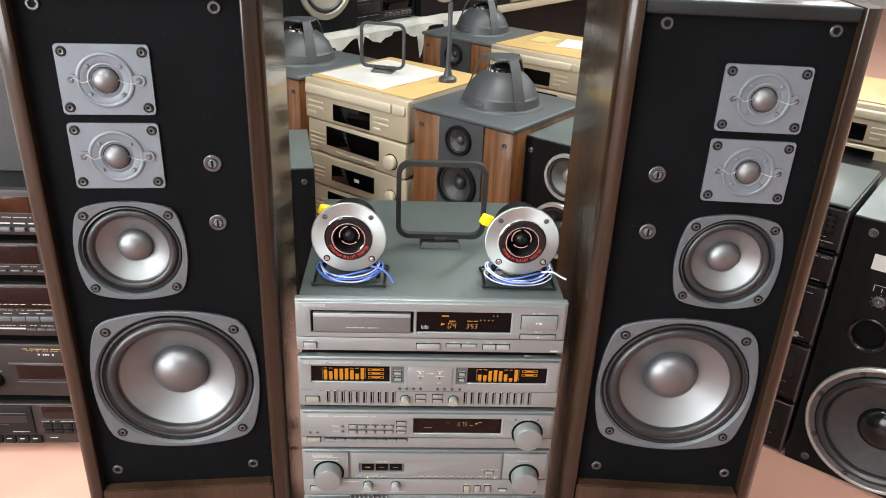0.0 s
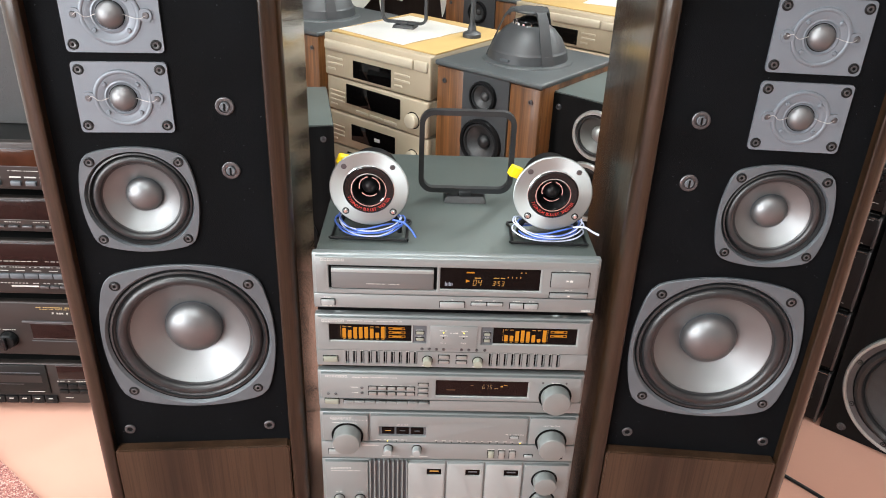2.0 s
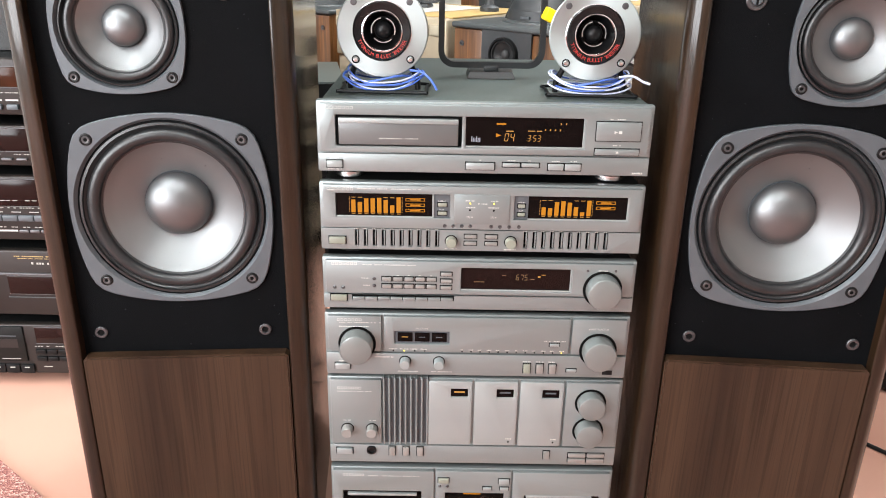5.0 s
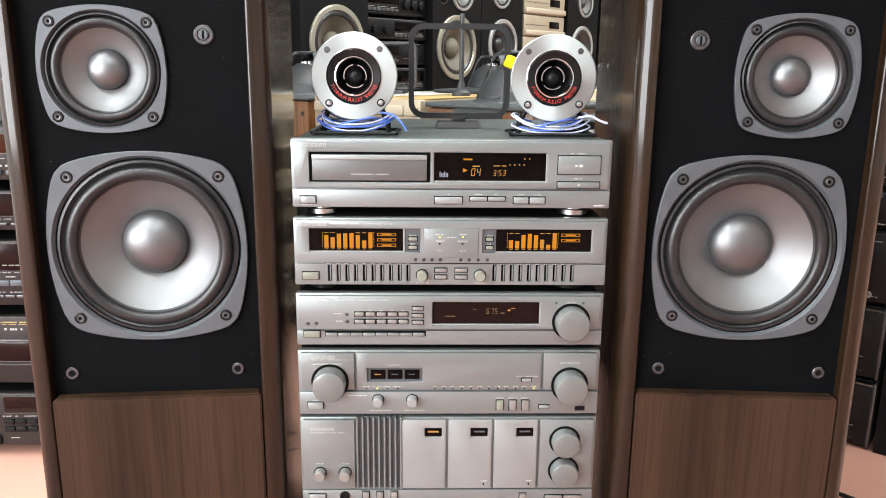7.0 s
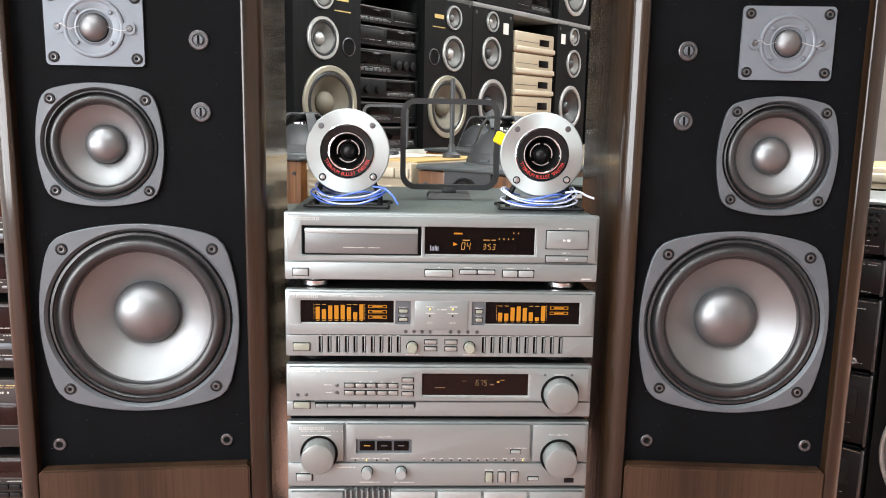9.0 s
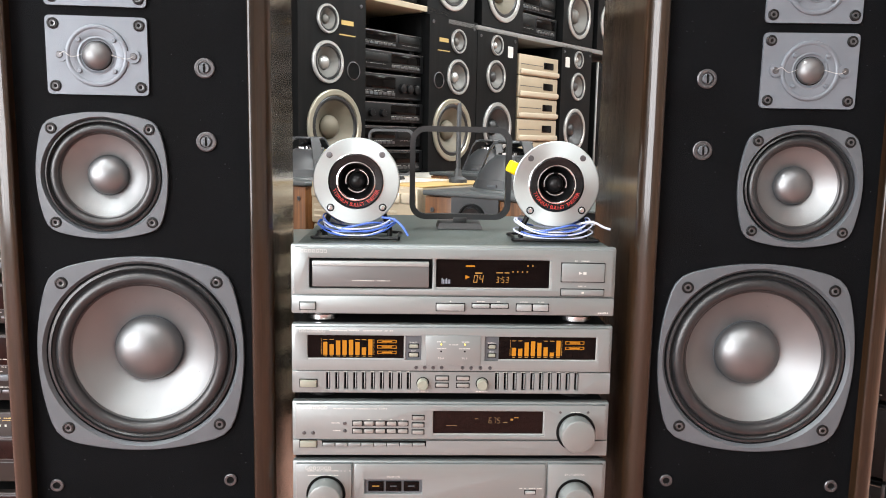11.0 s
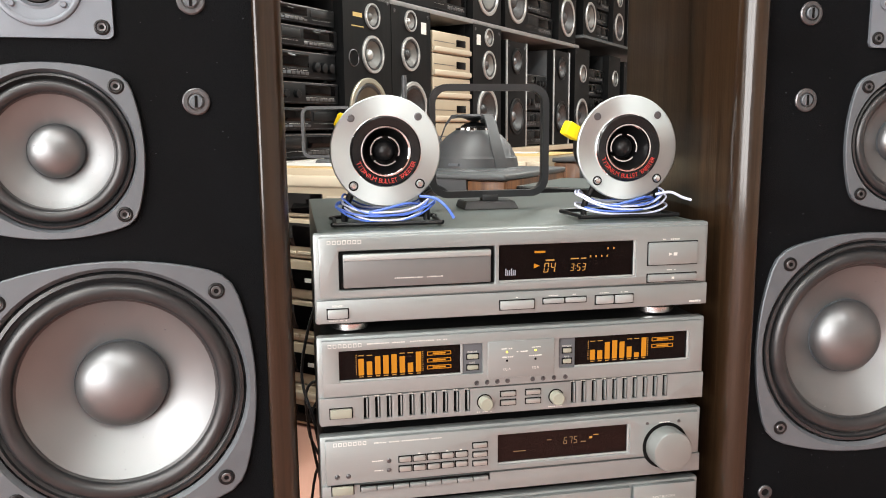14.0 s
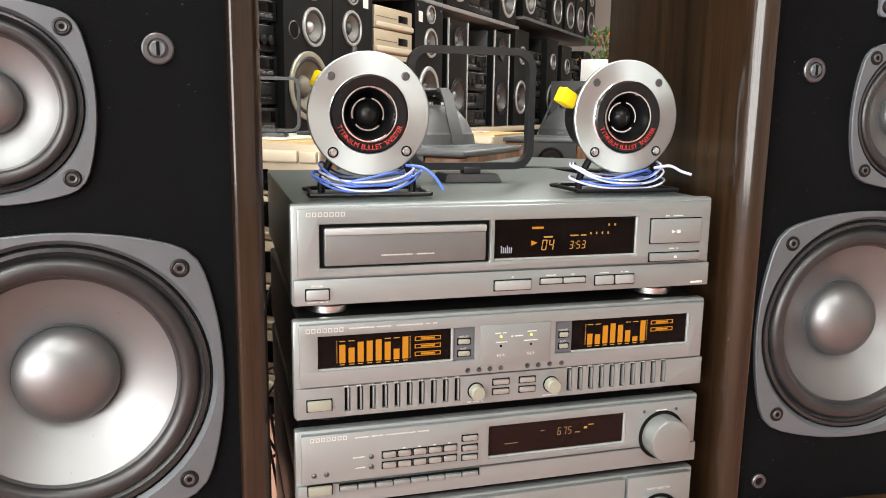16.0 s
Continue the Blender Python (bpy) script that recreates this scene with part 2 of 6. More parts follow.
CLOTH = mat("grimy_white_plastic_sheet", (0.62, 0.61, 0.56), 0.5, var=0.15, scale=9, bump=0.4, bump_scale=60)
FLOORMAT = mat("peach_vinyl_floor", (0.52, 0.285, 0.215), 0.5, var=0.04, scale=3.5, bump=0.05, bump_scale=90, rough_var=0.07)
WALLMAT = mat("pale_grey_wall_paint", (0.56, 0.56, 0.54), 0.7, var=0.04, scale=2.5, bump=0.1, bump_scale=120)
CEILMAT = mat("white_ceiling_tile", (0.78, 0.78, 0.76), 0.8, var=0.03, scale=4, bump=0.15, bump_scale=80)
CARPET = speckled_mat("red_speckled_carpet", [(0.3, 0.115, 0.095), (0.42, 0.2, 0.165), (0.22, 0.075, 0.068), (0.54, 0.35, 0.29), (0.34, 0.145, 0.12)], 380)
DIFFUSER = mat("lamp_diffuser", (0.9, 0.9, 0.88), 0.5)
MESHBLACK = mat("black_grille_mesh", (0.012, 0.012, 0.012), 0.55, bump=1.0, bump_scale=350)


# ---- builders ----
def bm_new():
    return bmesh.new()


def part(name, bm, material, parent=None, label="", smooth=True, m=None):
    me = bpy.data.meshes.new(name)
    bmesh.ops.recalc_face_normals(bm, faces=bm.faces)
    bm.to_mesh(me)
    bm.free()
    me.materials.append(material)
    if smooth:
        for p in me.polygons:
            p.use_smooth = True
        me.set_sharp_from_angle(angle=radians(32))
    ob = new(name, me)
    if parent is not None:
        ob.parent = parent
    if m is not None:
        ob.matrix_basis = m
    if label:
        ob["label"] = label
    return ob


def share(ob, m, parent=None):
    """Another object on the same mesh."""
    c = new(ob.name.split(".")[0], ob.data)
    c.parent = parent if parent is not None else ob.parent
    c.matrix_basis = m
    return c


def thing(name, label, category, m=None, group="", kind=""):
    ob = tagged(new(name), label, category, group, kind)
    if m is not None:
        ob.matrix_basis = m
    return ob


def box(bm, x0, x1, y0, y1, z0, z1, bevel=0.0, seg=2, edges=None):
    vs = [bm.verts.new((x, y, z)) for x in (x0, x1) for y in (y0, y1) for z in (z0, z1)]
    fs = [(0, 1, 3, 2), (4, 6, 7, 5), (0, 4, 5, 1), (2, 3, 7, 6), (0, 2, 6, 4), (1, 5, 7, 3)]
    faces = [bm.faces.new([vs[i] for i in f]) for f in fs]
    if bevel > 0:
        es = {e for f in faces for e in f.edges}
        if edges:
            es = {e for e in es if edges(e)}
        bmesh.ops.bevel(bm, geom=list(es), offset=bevel, segments=seg, profile=0.5, affect="EDGES", clamp_overlap=True)
    return bm


def boxed(*a, **k):
    return box(bm_new(), *a, **k)


def upright(e):
    a, b = e.verts
    return abs(a.co.x - b.co.x) < 1e-6 and abs(a.co.y - b.co.y) < 1e-6


def bowed(t):
    """Radius of a square with bowed sides and clipped corners, half width 1."""
    t = (t + math.pi / 4) % (math.pi / 2) - math.pi / 4
    c, big = -1.44, 2.44
    return c * math.cos(t) + math.sqrt(big * big - (c * math.sin(t)) ** 2)


def superr(t, n):
    return sum(bowed(t + radians(d)) for d in (-6, -4, -2, 0, 2, 4, 6)) / 7


def rings(bm, prof, cx=0, cz=0, seg=48, n=3.0, close=True):
    """Loops round the y axis at (cx, cz): prof rows (radius, y, square), square 0 round to 1 squarish."""
    loops = []
    for r, y, sq in prof:
        if r <= 1e-6:
            loops.append([bm.verts.new((cx, y, cz))])
            continue
        loops.append([bm.verts.new((cx + r * (1 - sq + sq * superr(t, n)) * math.cos(t), y, cz + r * (1 - sq + sq * superr(t, n)) * math.sin(t)))
                      for t in (2 * math.pi * (k + 0.5) / seg for k in range(seg))])
    for a, b in zip(loops, loops[1:]):
        for k in range(seg):
            j = (k + 1) % seg
            if len(a) == 1 and len(b) == 1:
                continue
            if len(a) == 1:
                bm.faces.new((a[0], b[k], b[j]))
            elif len(b) == 1:
                bm.faces.new((a[k], a[j], b[0]))
            else:
                bm.faces.new((a[k], a[j], b[j], b[k]))
    return bm


def lathe(prof, cx=0, cz=0, seg=48):
    return rings(bm_new(), [(r, y, 0) for r, y in prof], cx, cz, seg)


def lathe_z(prof, cx=0, cy=0, seg=32):
    bm = lathe([(r, z) for r, z in prof], 0, 0, seg)
    for v in bm.verts:
        v.co = Vector((cx + v.co.x, cy + v.co.z, v.co.y))
    return bm


def tube(bm, pts, r, seg=8, closed=False):
    """A round bar along points."""
    pts = [Vector(p) for p in pts]
    n, loops = len(pts), []
    side = None
    for i, p in enumerate(pts):
        a = pts[(i - 1) % n] if (closed or i) else p
        b = pts[(i + 1) % n] if (closed or i < n - 1) else p
        d = (b - a).normalized()
        if side is None:
            side = d.cross(Vector((0, 0, 1)) if abs(d.z) < 0.9 else Vector((1, 0, 0))).normalized()
        side = (side - d * side.dot(d)).normalized()
        up = d.cross(side)
        loops.append([bm.verts.new(p + (side * math.cos(t) + up * math.sin(t)) * r) for t in (2 * math.pi * k / seg for k in range(seg))])
    for i in range(n if closed else n - 1):
        a, b = loops[i], loops[(i + 1) % n]
        for k in range(seg):
            bm.faces.new((a[k], a[(k + 1) % seg], b[(k + 1) % seg], b[k]))
    if not closed:
        bm.faces.new(loops[0])
        bm.faces.new(loops[-1])
    return bm


def smooth_path(pts, steps=6, closed=False):
    pts = [Vector(p) for p in pts]
    out, n = [], len(pts)
    for i in range(n if closed else n - 1):
        g = lambda k: pts[k % n] if closed else pts[max(0, min(n - 1, k))]
        p0, p1, p2, p3 = g(i - 1), g(i), g(i + 1), g(i + 2)
        for s in range(steps):
            t = s / steps
            out.append(0.5 * ((2 * p1) + (p2 - p0) * t + (2 * p0 - 5 * p1 + 4 * p2 - p3) * t * t + (3 * p1 - p0 - 3 * p2 + p3) * t ** 3))
    if not closed:
        out.append(pts[-1])
    return out


def plate(x0, x1, z0, z1, y0, y1, holes=(), bevel=0.0012):
    """A panel facing -y from y0 (front) to y1 with square holes through it, edges eased."""
    bm = bm_new()
    xs = sorted({x0, x1, *[h[0] for h in holes], *[h[1] for h in holes]})
    zs = sorted({z0, z1, *[h[2] for h in holes], *[h[3] for h in holes]})
    grid = {}

    def v(i, k, y):
        if (i, k, y) not in grid:
            grid[i, k, y] = bm.verts.new((xs[i], y, zs[k]))
        return grid[i, k, y]

    def solid(i, k):
        if not (0 <= i < len(xs) - 1 and 0 <= k < len(zs) - 1):
            return False
        cx, cz = (xs[i] + xs[i + 1]) / 2, (zs[k] + zs[k + 1]) / 2
        return not any(h[0] < cx < h[1] and h[2] < cz < h[3] for h in holes)

    for i in range(len(xs) - 1):
        for k in range(len(zs) - 1):
            if not solid(i, k):
                continue
            for y in (y0, y1):
                bm.faces.new((v(i, k, y), v(i + 1, k, y), v(i + 1, k + 1, y), v(i, k + 1, y)))
            for (di, dk), (a, b) in (((-1, 0), ((i, k), (i, k + 1))), ((1, 0), ((i + 1, k), (i + 1, k + 1))), ((0, -1), ((i, k), (i + 1, k))), ((0, 1), ((i, k + 1), (i + 1, k + 1)))):
                if not solid(i + di, k + dk):
                    bm.faces.new((v(*a, y0), v(*b, y0), v(*b, y1), v(*a, y1)))
    bmesh.ops.recalc_face_normals(bm, faces=bm.faces)
    bmesh.ops.dissolve_limit(bm, angle_limit=0.01, verts=bm.verts, edges=bm.edges)
    if bevel:
        es = [e for e in bm.edges if len(e.link_faces) == 2 and e.calc_face_angle() > 1.0 and min(w.co.y for w in e.verts) < y0 + 1e-6]
        bmesh.ops.bevel(bm, geom=es, offset=bevel, segments=2, profile=0.5, affect="EDGES", clamp_overlap=True)
    return bm


def letters(text, size, material, parent, m, name="lettering", align="CENTER"):
    """Flat lettering in the built-in font, as a mesh, lying in local xz and facing -y."""
    cu = bpy.data.curves.new(name, "FONT")
    cu.body, cu.size, cu.align_x, cu.align_y, cu.resolution_u = text, size, align, "CENTER", 2
    tmp = new("tmp_text", cu)
    me = bpy.data.meshes.new_from_object(tmp.evaluated_get(bpy.context.evaluated_depsgraph_get()))
    bpy.data.objects.remove(tmp)
    bpy.data.curves.remove(cu)
    me.materials.clear()
    me.materials.append(material)
    me.transform(Euler((math.pi / 2, 0, 0)).to_matrix().to_4x4())
    ob = new(name, me)
    ob.parent, ob.matrix_basis = parent, m
    return ob


def bar(parent, x0, x1, z0, z1, y, material=PRINT, name="print_bar", depth=0.0003):
    return part(name, boxed(x0, x1, y - depth, y, z0, z1), material, parent, smooth=False)


def ticks(parent, x0, x1, z, h, y, n, material=PRINT, name="print_bar"):
    """A line of small print as a row of short bars in one strip."""
    bm, r = bm_new(), random.Random(int((x0 + 3) * 9973 + z * 7919))
    w = (x1 - x0) / n
    for k in range(n):
        if r.random() < 0.14:
            continue
        box(bm, x0 + k * w, x0 + k * w + w * r.uniform(0.6, 0.85), y - 0.0003, y, z - h / 2, z + h / 2 * r.uniform(0.6, 1))
    return part(name, bm, material, parent, smooth=False)


def button(parent, x0, x1, z0, z1, y, out=0.0025, material=BUTTON, name="button", rim=0.0009, label=""):
    b = part(name, boxed(x0, x1, y - out, y + 0.001, z0, z1, bevel=min(0.0009, (z1 - z0) * 0.2)), material, parent, label)
    if rim:
        part("button_surround", boxed(x0 - rim, x1 + rim, y - 0.0004, y + 0.0006, z0 - rim, z1 + rim), GAP, b, smooth=False)
    return b


def knob(parent, cx, cz, r, y, out=0.02, name="knob", material=KNOB, well=1.16):
    k = part(name, lathe([(0, y - out), (r * 0.86, y - out), (r * 0.95, y - out + 0.0008), (r, y - out + 0.0025), (r, y + 0.001), (0, y + 0.001)], cx, cz, 40), material, parent)
    part("knob_well", lathe([(r * well, y - 0.0006), (r * well, y + 0.0006), (r * 0.9, y + 0.0006), (r * 0.9, y - 0.0006), (r * well, y - 0.0006)], cx, cz, 40), GAP, k)
    return k


def hex_screw(parent, cx, cz, y, r=0.0055, name="screw"):
    s = part(name, lathe([(r * 0.5, y - 0.0004), (r * 0.75, y - 0.0009), (r * 0.95, y - 0.0004), (r, y + 0.001)], cx, cz, 18), SATINBLACK, parent)
    part("screw_head", lathe([(r * 0.3, y - 0.0012), (r * 0.52, y - 0.0014), (r * 0.6, y - 0.0008), (r * 0.62, y)], cx, cz, 14), DARKSTEEL, s)
    part("screw_recess", lathe([(r * 0.31, y - 0.0009), (0, y - 0.0009)], cx, cz, 6), GAP, s)
    return s


# ---- room ----
def room():
    floor = part("floor", boxed(-6, 7, -6.0, 0.9, -0.05, 0.0), FLOORMAT, smooth=False)
    floor.matrix_basis = ROOM
    tagged(floor, "glossy peach vinyl shop floor", "floor", kind="structure")
    ceil = part("ceiling", boxed(-6, 7, -6.0, 0.9, 2.6, 2.68), CEILMAT, smooth=False)
    ceil.matrix_basis = ROOM
    tagged(ceil, "white tiled shop ceiling with strip lights", "ceiling", kind="structure")
    bm = bm_new()
    v0, v1, z0, z1 = WINDOW
    for v_a, v_b, z_a, z_b in ((-5.9, v0, 0.0, 2.6), (v1, 0.8, 0.0, 2.6), (v0, v1, 0.0, z0), (v0, v1, z1, 2.6)):
        box(bm, -6, -5.9, v_a, v_b, z_a, z_b)
    tagged(part("wall_west", bm, WALLMAT, smooth=False, m=ROOM), "plain pale grey painted shop wall with a wide window", "wall", kind="structure")
    win = tagged(new("window_1"), "wide shop window with a white frame", "window", kind="structure")
    win.matrix_basis = ROOM
    for v_a, v_b, z_a, z_b in ((v0, v0 + 0.05, z0, z1), (v1 - 0.05, v1, z0, z1), (v0 + 0.05, v1 - 0.05, z0, z0 + 0.05), (v0 + 0.05, v1 - 0.05, z1 - 0.05, z1), ((v0 + v1) / 2 - 0.02, (v0 + v1) / 2 + 0.02, z0 + 0.05, z1 - 0.05)):
        part("window_frame", boxed(-5.92, -5.87, v_a, v_b, z_a, z_b, bevel=0.004), CEILMAT, win)
    for name, a in (("wall_north", (-6, 7, 0.8, 0.9)), ("wall_south", (-6, 7, -6.0, -5.9)), ("wall_east", (6.9, 7, -5.9, 0.8))):
        w = part(name, boxed(*a, 0.0, 2.6), WALLMAT, smooth=False)
        w.matrix_basis = ROOM
        tagged(w, "plain pale grey painted shop wall", "wall", kind="structure")
    # a housing at every tube, the two added ones included
    for u, v in TUBES:
        f = thing("ceiling_light", "white strip light fixture under the ceiling", "ceiling light", ROOM @ pose(u, v, 2.52), "strip lights")
        part("housing", boxed(-0.66, 0.66, -0.15, 0.15, 0.02, 0.08, bevel=0.01), CEILMAT, f)
        part("diffuser", boxed(-0.63, 0.63, -0.115, 0.115, 0.004, 0.02, bevel=0.004), DIFFUSER, f)


room()


def carpet():
    bm = bm_new()
    # stretch in front and far left is unseen, laid to darken bounced light
    edge = [(-2.0, 1.15), (-0.816, 0.252), (-0.585, 0.066), (-0.465, -0.031), (-0.36, -0.1), (1.5, -0.2), (1.5, -3.6), (-1.6, -3.6), (-3.8, -1.7), (-3.9, -1.25)]
    top = [bm.verts.new((x, y, 0.007)) for x, y in edge]
    low = [bm.verts.new((x, y, 0.0005)) for x, y in edge]
    bm.faces.new(top)
    for i in range(len(edge)):
        j = (i + 1) % len(edge)
        bm.faces.new((top[i], top[j], low[j], low[i]))
    tagged(part("carpet", bm, CARPET, smooth=False), "red speckled short-pile carpet lying on the floor", "carpet")


carpet()


# ---- tower loudspeakers ----
def driver(parent, name, cx, cz, half, y, hole, cap, roll, depth, screw, label):
    """A cone driver with a squarish cast frame: half width, screw offset, cone and cap radii."""
    f = part(name, rings(bm_new(), [(half, y, 1), (half, y - 0.0035, 1), (half * 0.992, y - 0.0042, 1), (roll[1] * 1.055, y - 0.0042, 0), (roll[1] * 1.03, y - 0.0012, 0),
                                    (roll[1] * 1.0, y + 0.004, 0)], cx, cz, 72, 3.1), FRAME, parent, label)
    r0, r1 = roll
    arch = [(r1 * 1.012, y + 0.003), (r1 * 1.0, y - 0.0012), (r1 * 0.972, y - 0.0018), (r1 * 0.962, y + 0.0008)]
    for k in range(0, 11):
        t = math.pi * k / 10
        mid, w = (r0 + r1 * 0.93) / 2, (r1 * 0.93 - r0) / 2
        arch.append((mid + w * math.cos(t), y + 0.003 - math.sin(t) * w * 0.95))
    arch.append((hole * 1.0, y + 0.004))
    part("surround", lathe(arch, cx, cz, 64), RUBBER, f, "black rubber roll surround")
    prof = []
    for k in range(9):
        t = k / 8
        prof.append((hole + (cap * 0.9 - hole) * t, y + 0.0046 + depth * (t ** 0.86)))
    part("cone", lathe([(hole * 1.02, y + 0.0052)] + prof, cx, cz, 72), CONE, f, "silver-grey coated cone")
    cy = y + 0.0038 + depth * 0.88
    h = cap * 0.58
    part("dust_cap", lathe([(cap * 1.02, cy + 0.001), (cap, cy - 0.001)] + [(cap * math.cos(t), cy - 0.001 - h * math.sin(t)) for t in (math.pi / 2 * k / 9 for k in range(1, 10))] + [(0, cy - 0.001 - h)], cx, cz, 48), CAP, f, "silver domed dust cap")
    part("cap_seam", lathe([(cap * 1.0, cy - 0.0002), (cap * 1.02, cy - 0.0011), (cap * 1.04, cy + 0.0016)], cx, cz, 48), FRAME, f)
    for sx in (-1, 1):
        for sz in (-1, 1):
            hex_screw(f, cx + sx * screw, cz + sz * screw, y - 0.0044, 0.007 if half > 0.08 else 0.0062)


def tweeter_plate(parent, cx, cz, y):
    f = part("tweeter", boxed(cx - 0.0502, cx + 0.0502, y - 0.003, y + 0.001, cz - 0.0395, cz + 0.0395, bevel=0.0045, seg=3, edges=lambda e: abs(e.verts[0].co.y - e.verts[1].co.y) > 1e-5), PLATE, parent, "light grey rectangular dome tweeter plate")
    y -= 0.003
    part("relief", lathe([(0.0318, y + 0.0005), (0.031, y - 0.0018), (0.0295, y - 0.0024), (0.0278, y - 0.0022), (0.0268, y - 0.0014), (0.0195, y - 0.0012), (0.0172, y + 0.0)], cx, cz, 48), PLATE, f)
    for s in (-1, 1):
        part("terminal_ear", boxed(cx + s * 0.029, cx + s * 0.0425, y - 0.0022, y + 0.0005, cz - 0.0066, cz + 0.0066, bevel=0.0055, seg=4, edges=lambda e: abs(e.verts[0].co.y - e.verts[1].co.y) > 1e-5), PLATE, f)
        part("terminal_screw", lathe([(0, y - 0.0032), (0.0028, y - 0.0032), (0.0036, y - 0.0022), (0.0036, y)], cx + s * 0.0365, cz, 14), DARKSTEEL, f)
        pts = smooth_path([(cx + s * 0.0365, y - 0.003, cz), (cx + s * 0.031, y - 0.0045, cz - 0.0028 * s), (cx + s * 0.024, y - 0.0045, cz - 0.002), (cx + s * 0.014, y - 0.003, cz + 0.001)], 5)
        part("lead_wire", tube(bm_new(), pts, 0.00028, 6), PRINT_GREY, f)
    part("dome_ring", lathe([(0.0196, y - 0.0012), (0.0178, y - 0.0016), (0.0166, y - 0.0004), (0.015, y + 0.0004), (0.0142, y + 0.0006)], cx, cz, 40), PLATE, f)
    part("dome_gap", lathe([(0.0151, y - 0.0003), (0.0146, y - 0.0007), (0.0139, y - 0.0002)], cx, cz, 40), GAP, f)
    part("dome", lathe([(0.0142 * math.cos(t), y - 0.0006 - 0.0098 * math.sin(t)) for t in (math.pi / 2 * k / 9 for k in range(9))] + [(0, y - 0.0104)], cx, cz, 40), DOME, f, "silver metal dome")
    for k in range(4):
        t = math.pi / 4 + k * math.pi / 2
        part("small_screw", lathe([(0, y - 0.0034), (0.0018, y - 0.0034), (0.0025, y - 0.0024), (0.0025, y)], cx + 0.0246 * math.cos(t), cz + 0.0246 * math.sin(t) * 0.9, 12), PLATE, f)
    for sx in (-1, 1):
        for sz in (-1, 1):
            hex_screw(f, cx + sx * 0.0423, cz + sz * 0.0312, y - 0.0004, 0.006)


def round_opening(bm, cx, cz, half, r, y, deep, seg=48):
    """Fills a square opening down to a round one, with its wall."""
    rows = []
    for k in range(seg):
        a = 2 * math.pi * k / seg
        c, d = math.cos(a), math.sin(a)
        q = half / max(abs(c), abs(d))
        rows.append([bm.verts.new((cx + q * c, y, cz + q * d)), bm.verts.new((cx + r * c, y, cz + r * d)), bm.verts.new((cx + r * c, y + deep, cz + r * d))])
    for k in range(seg):
        a, b = rows[k], rows[(k + 1) % seg]
        bm.faces.new((a[0], b[0], b[1], a[1]))
        bm.faces.new((a[1], b[1], b[2], a[2]))


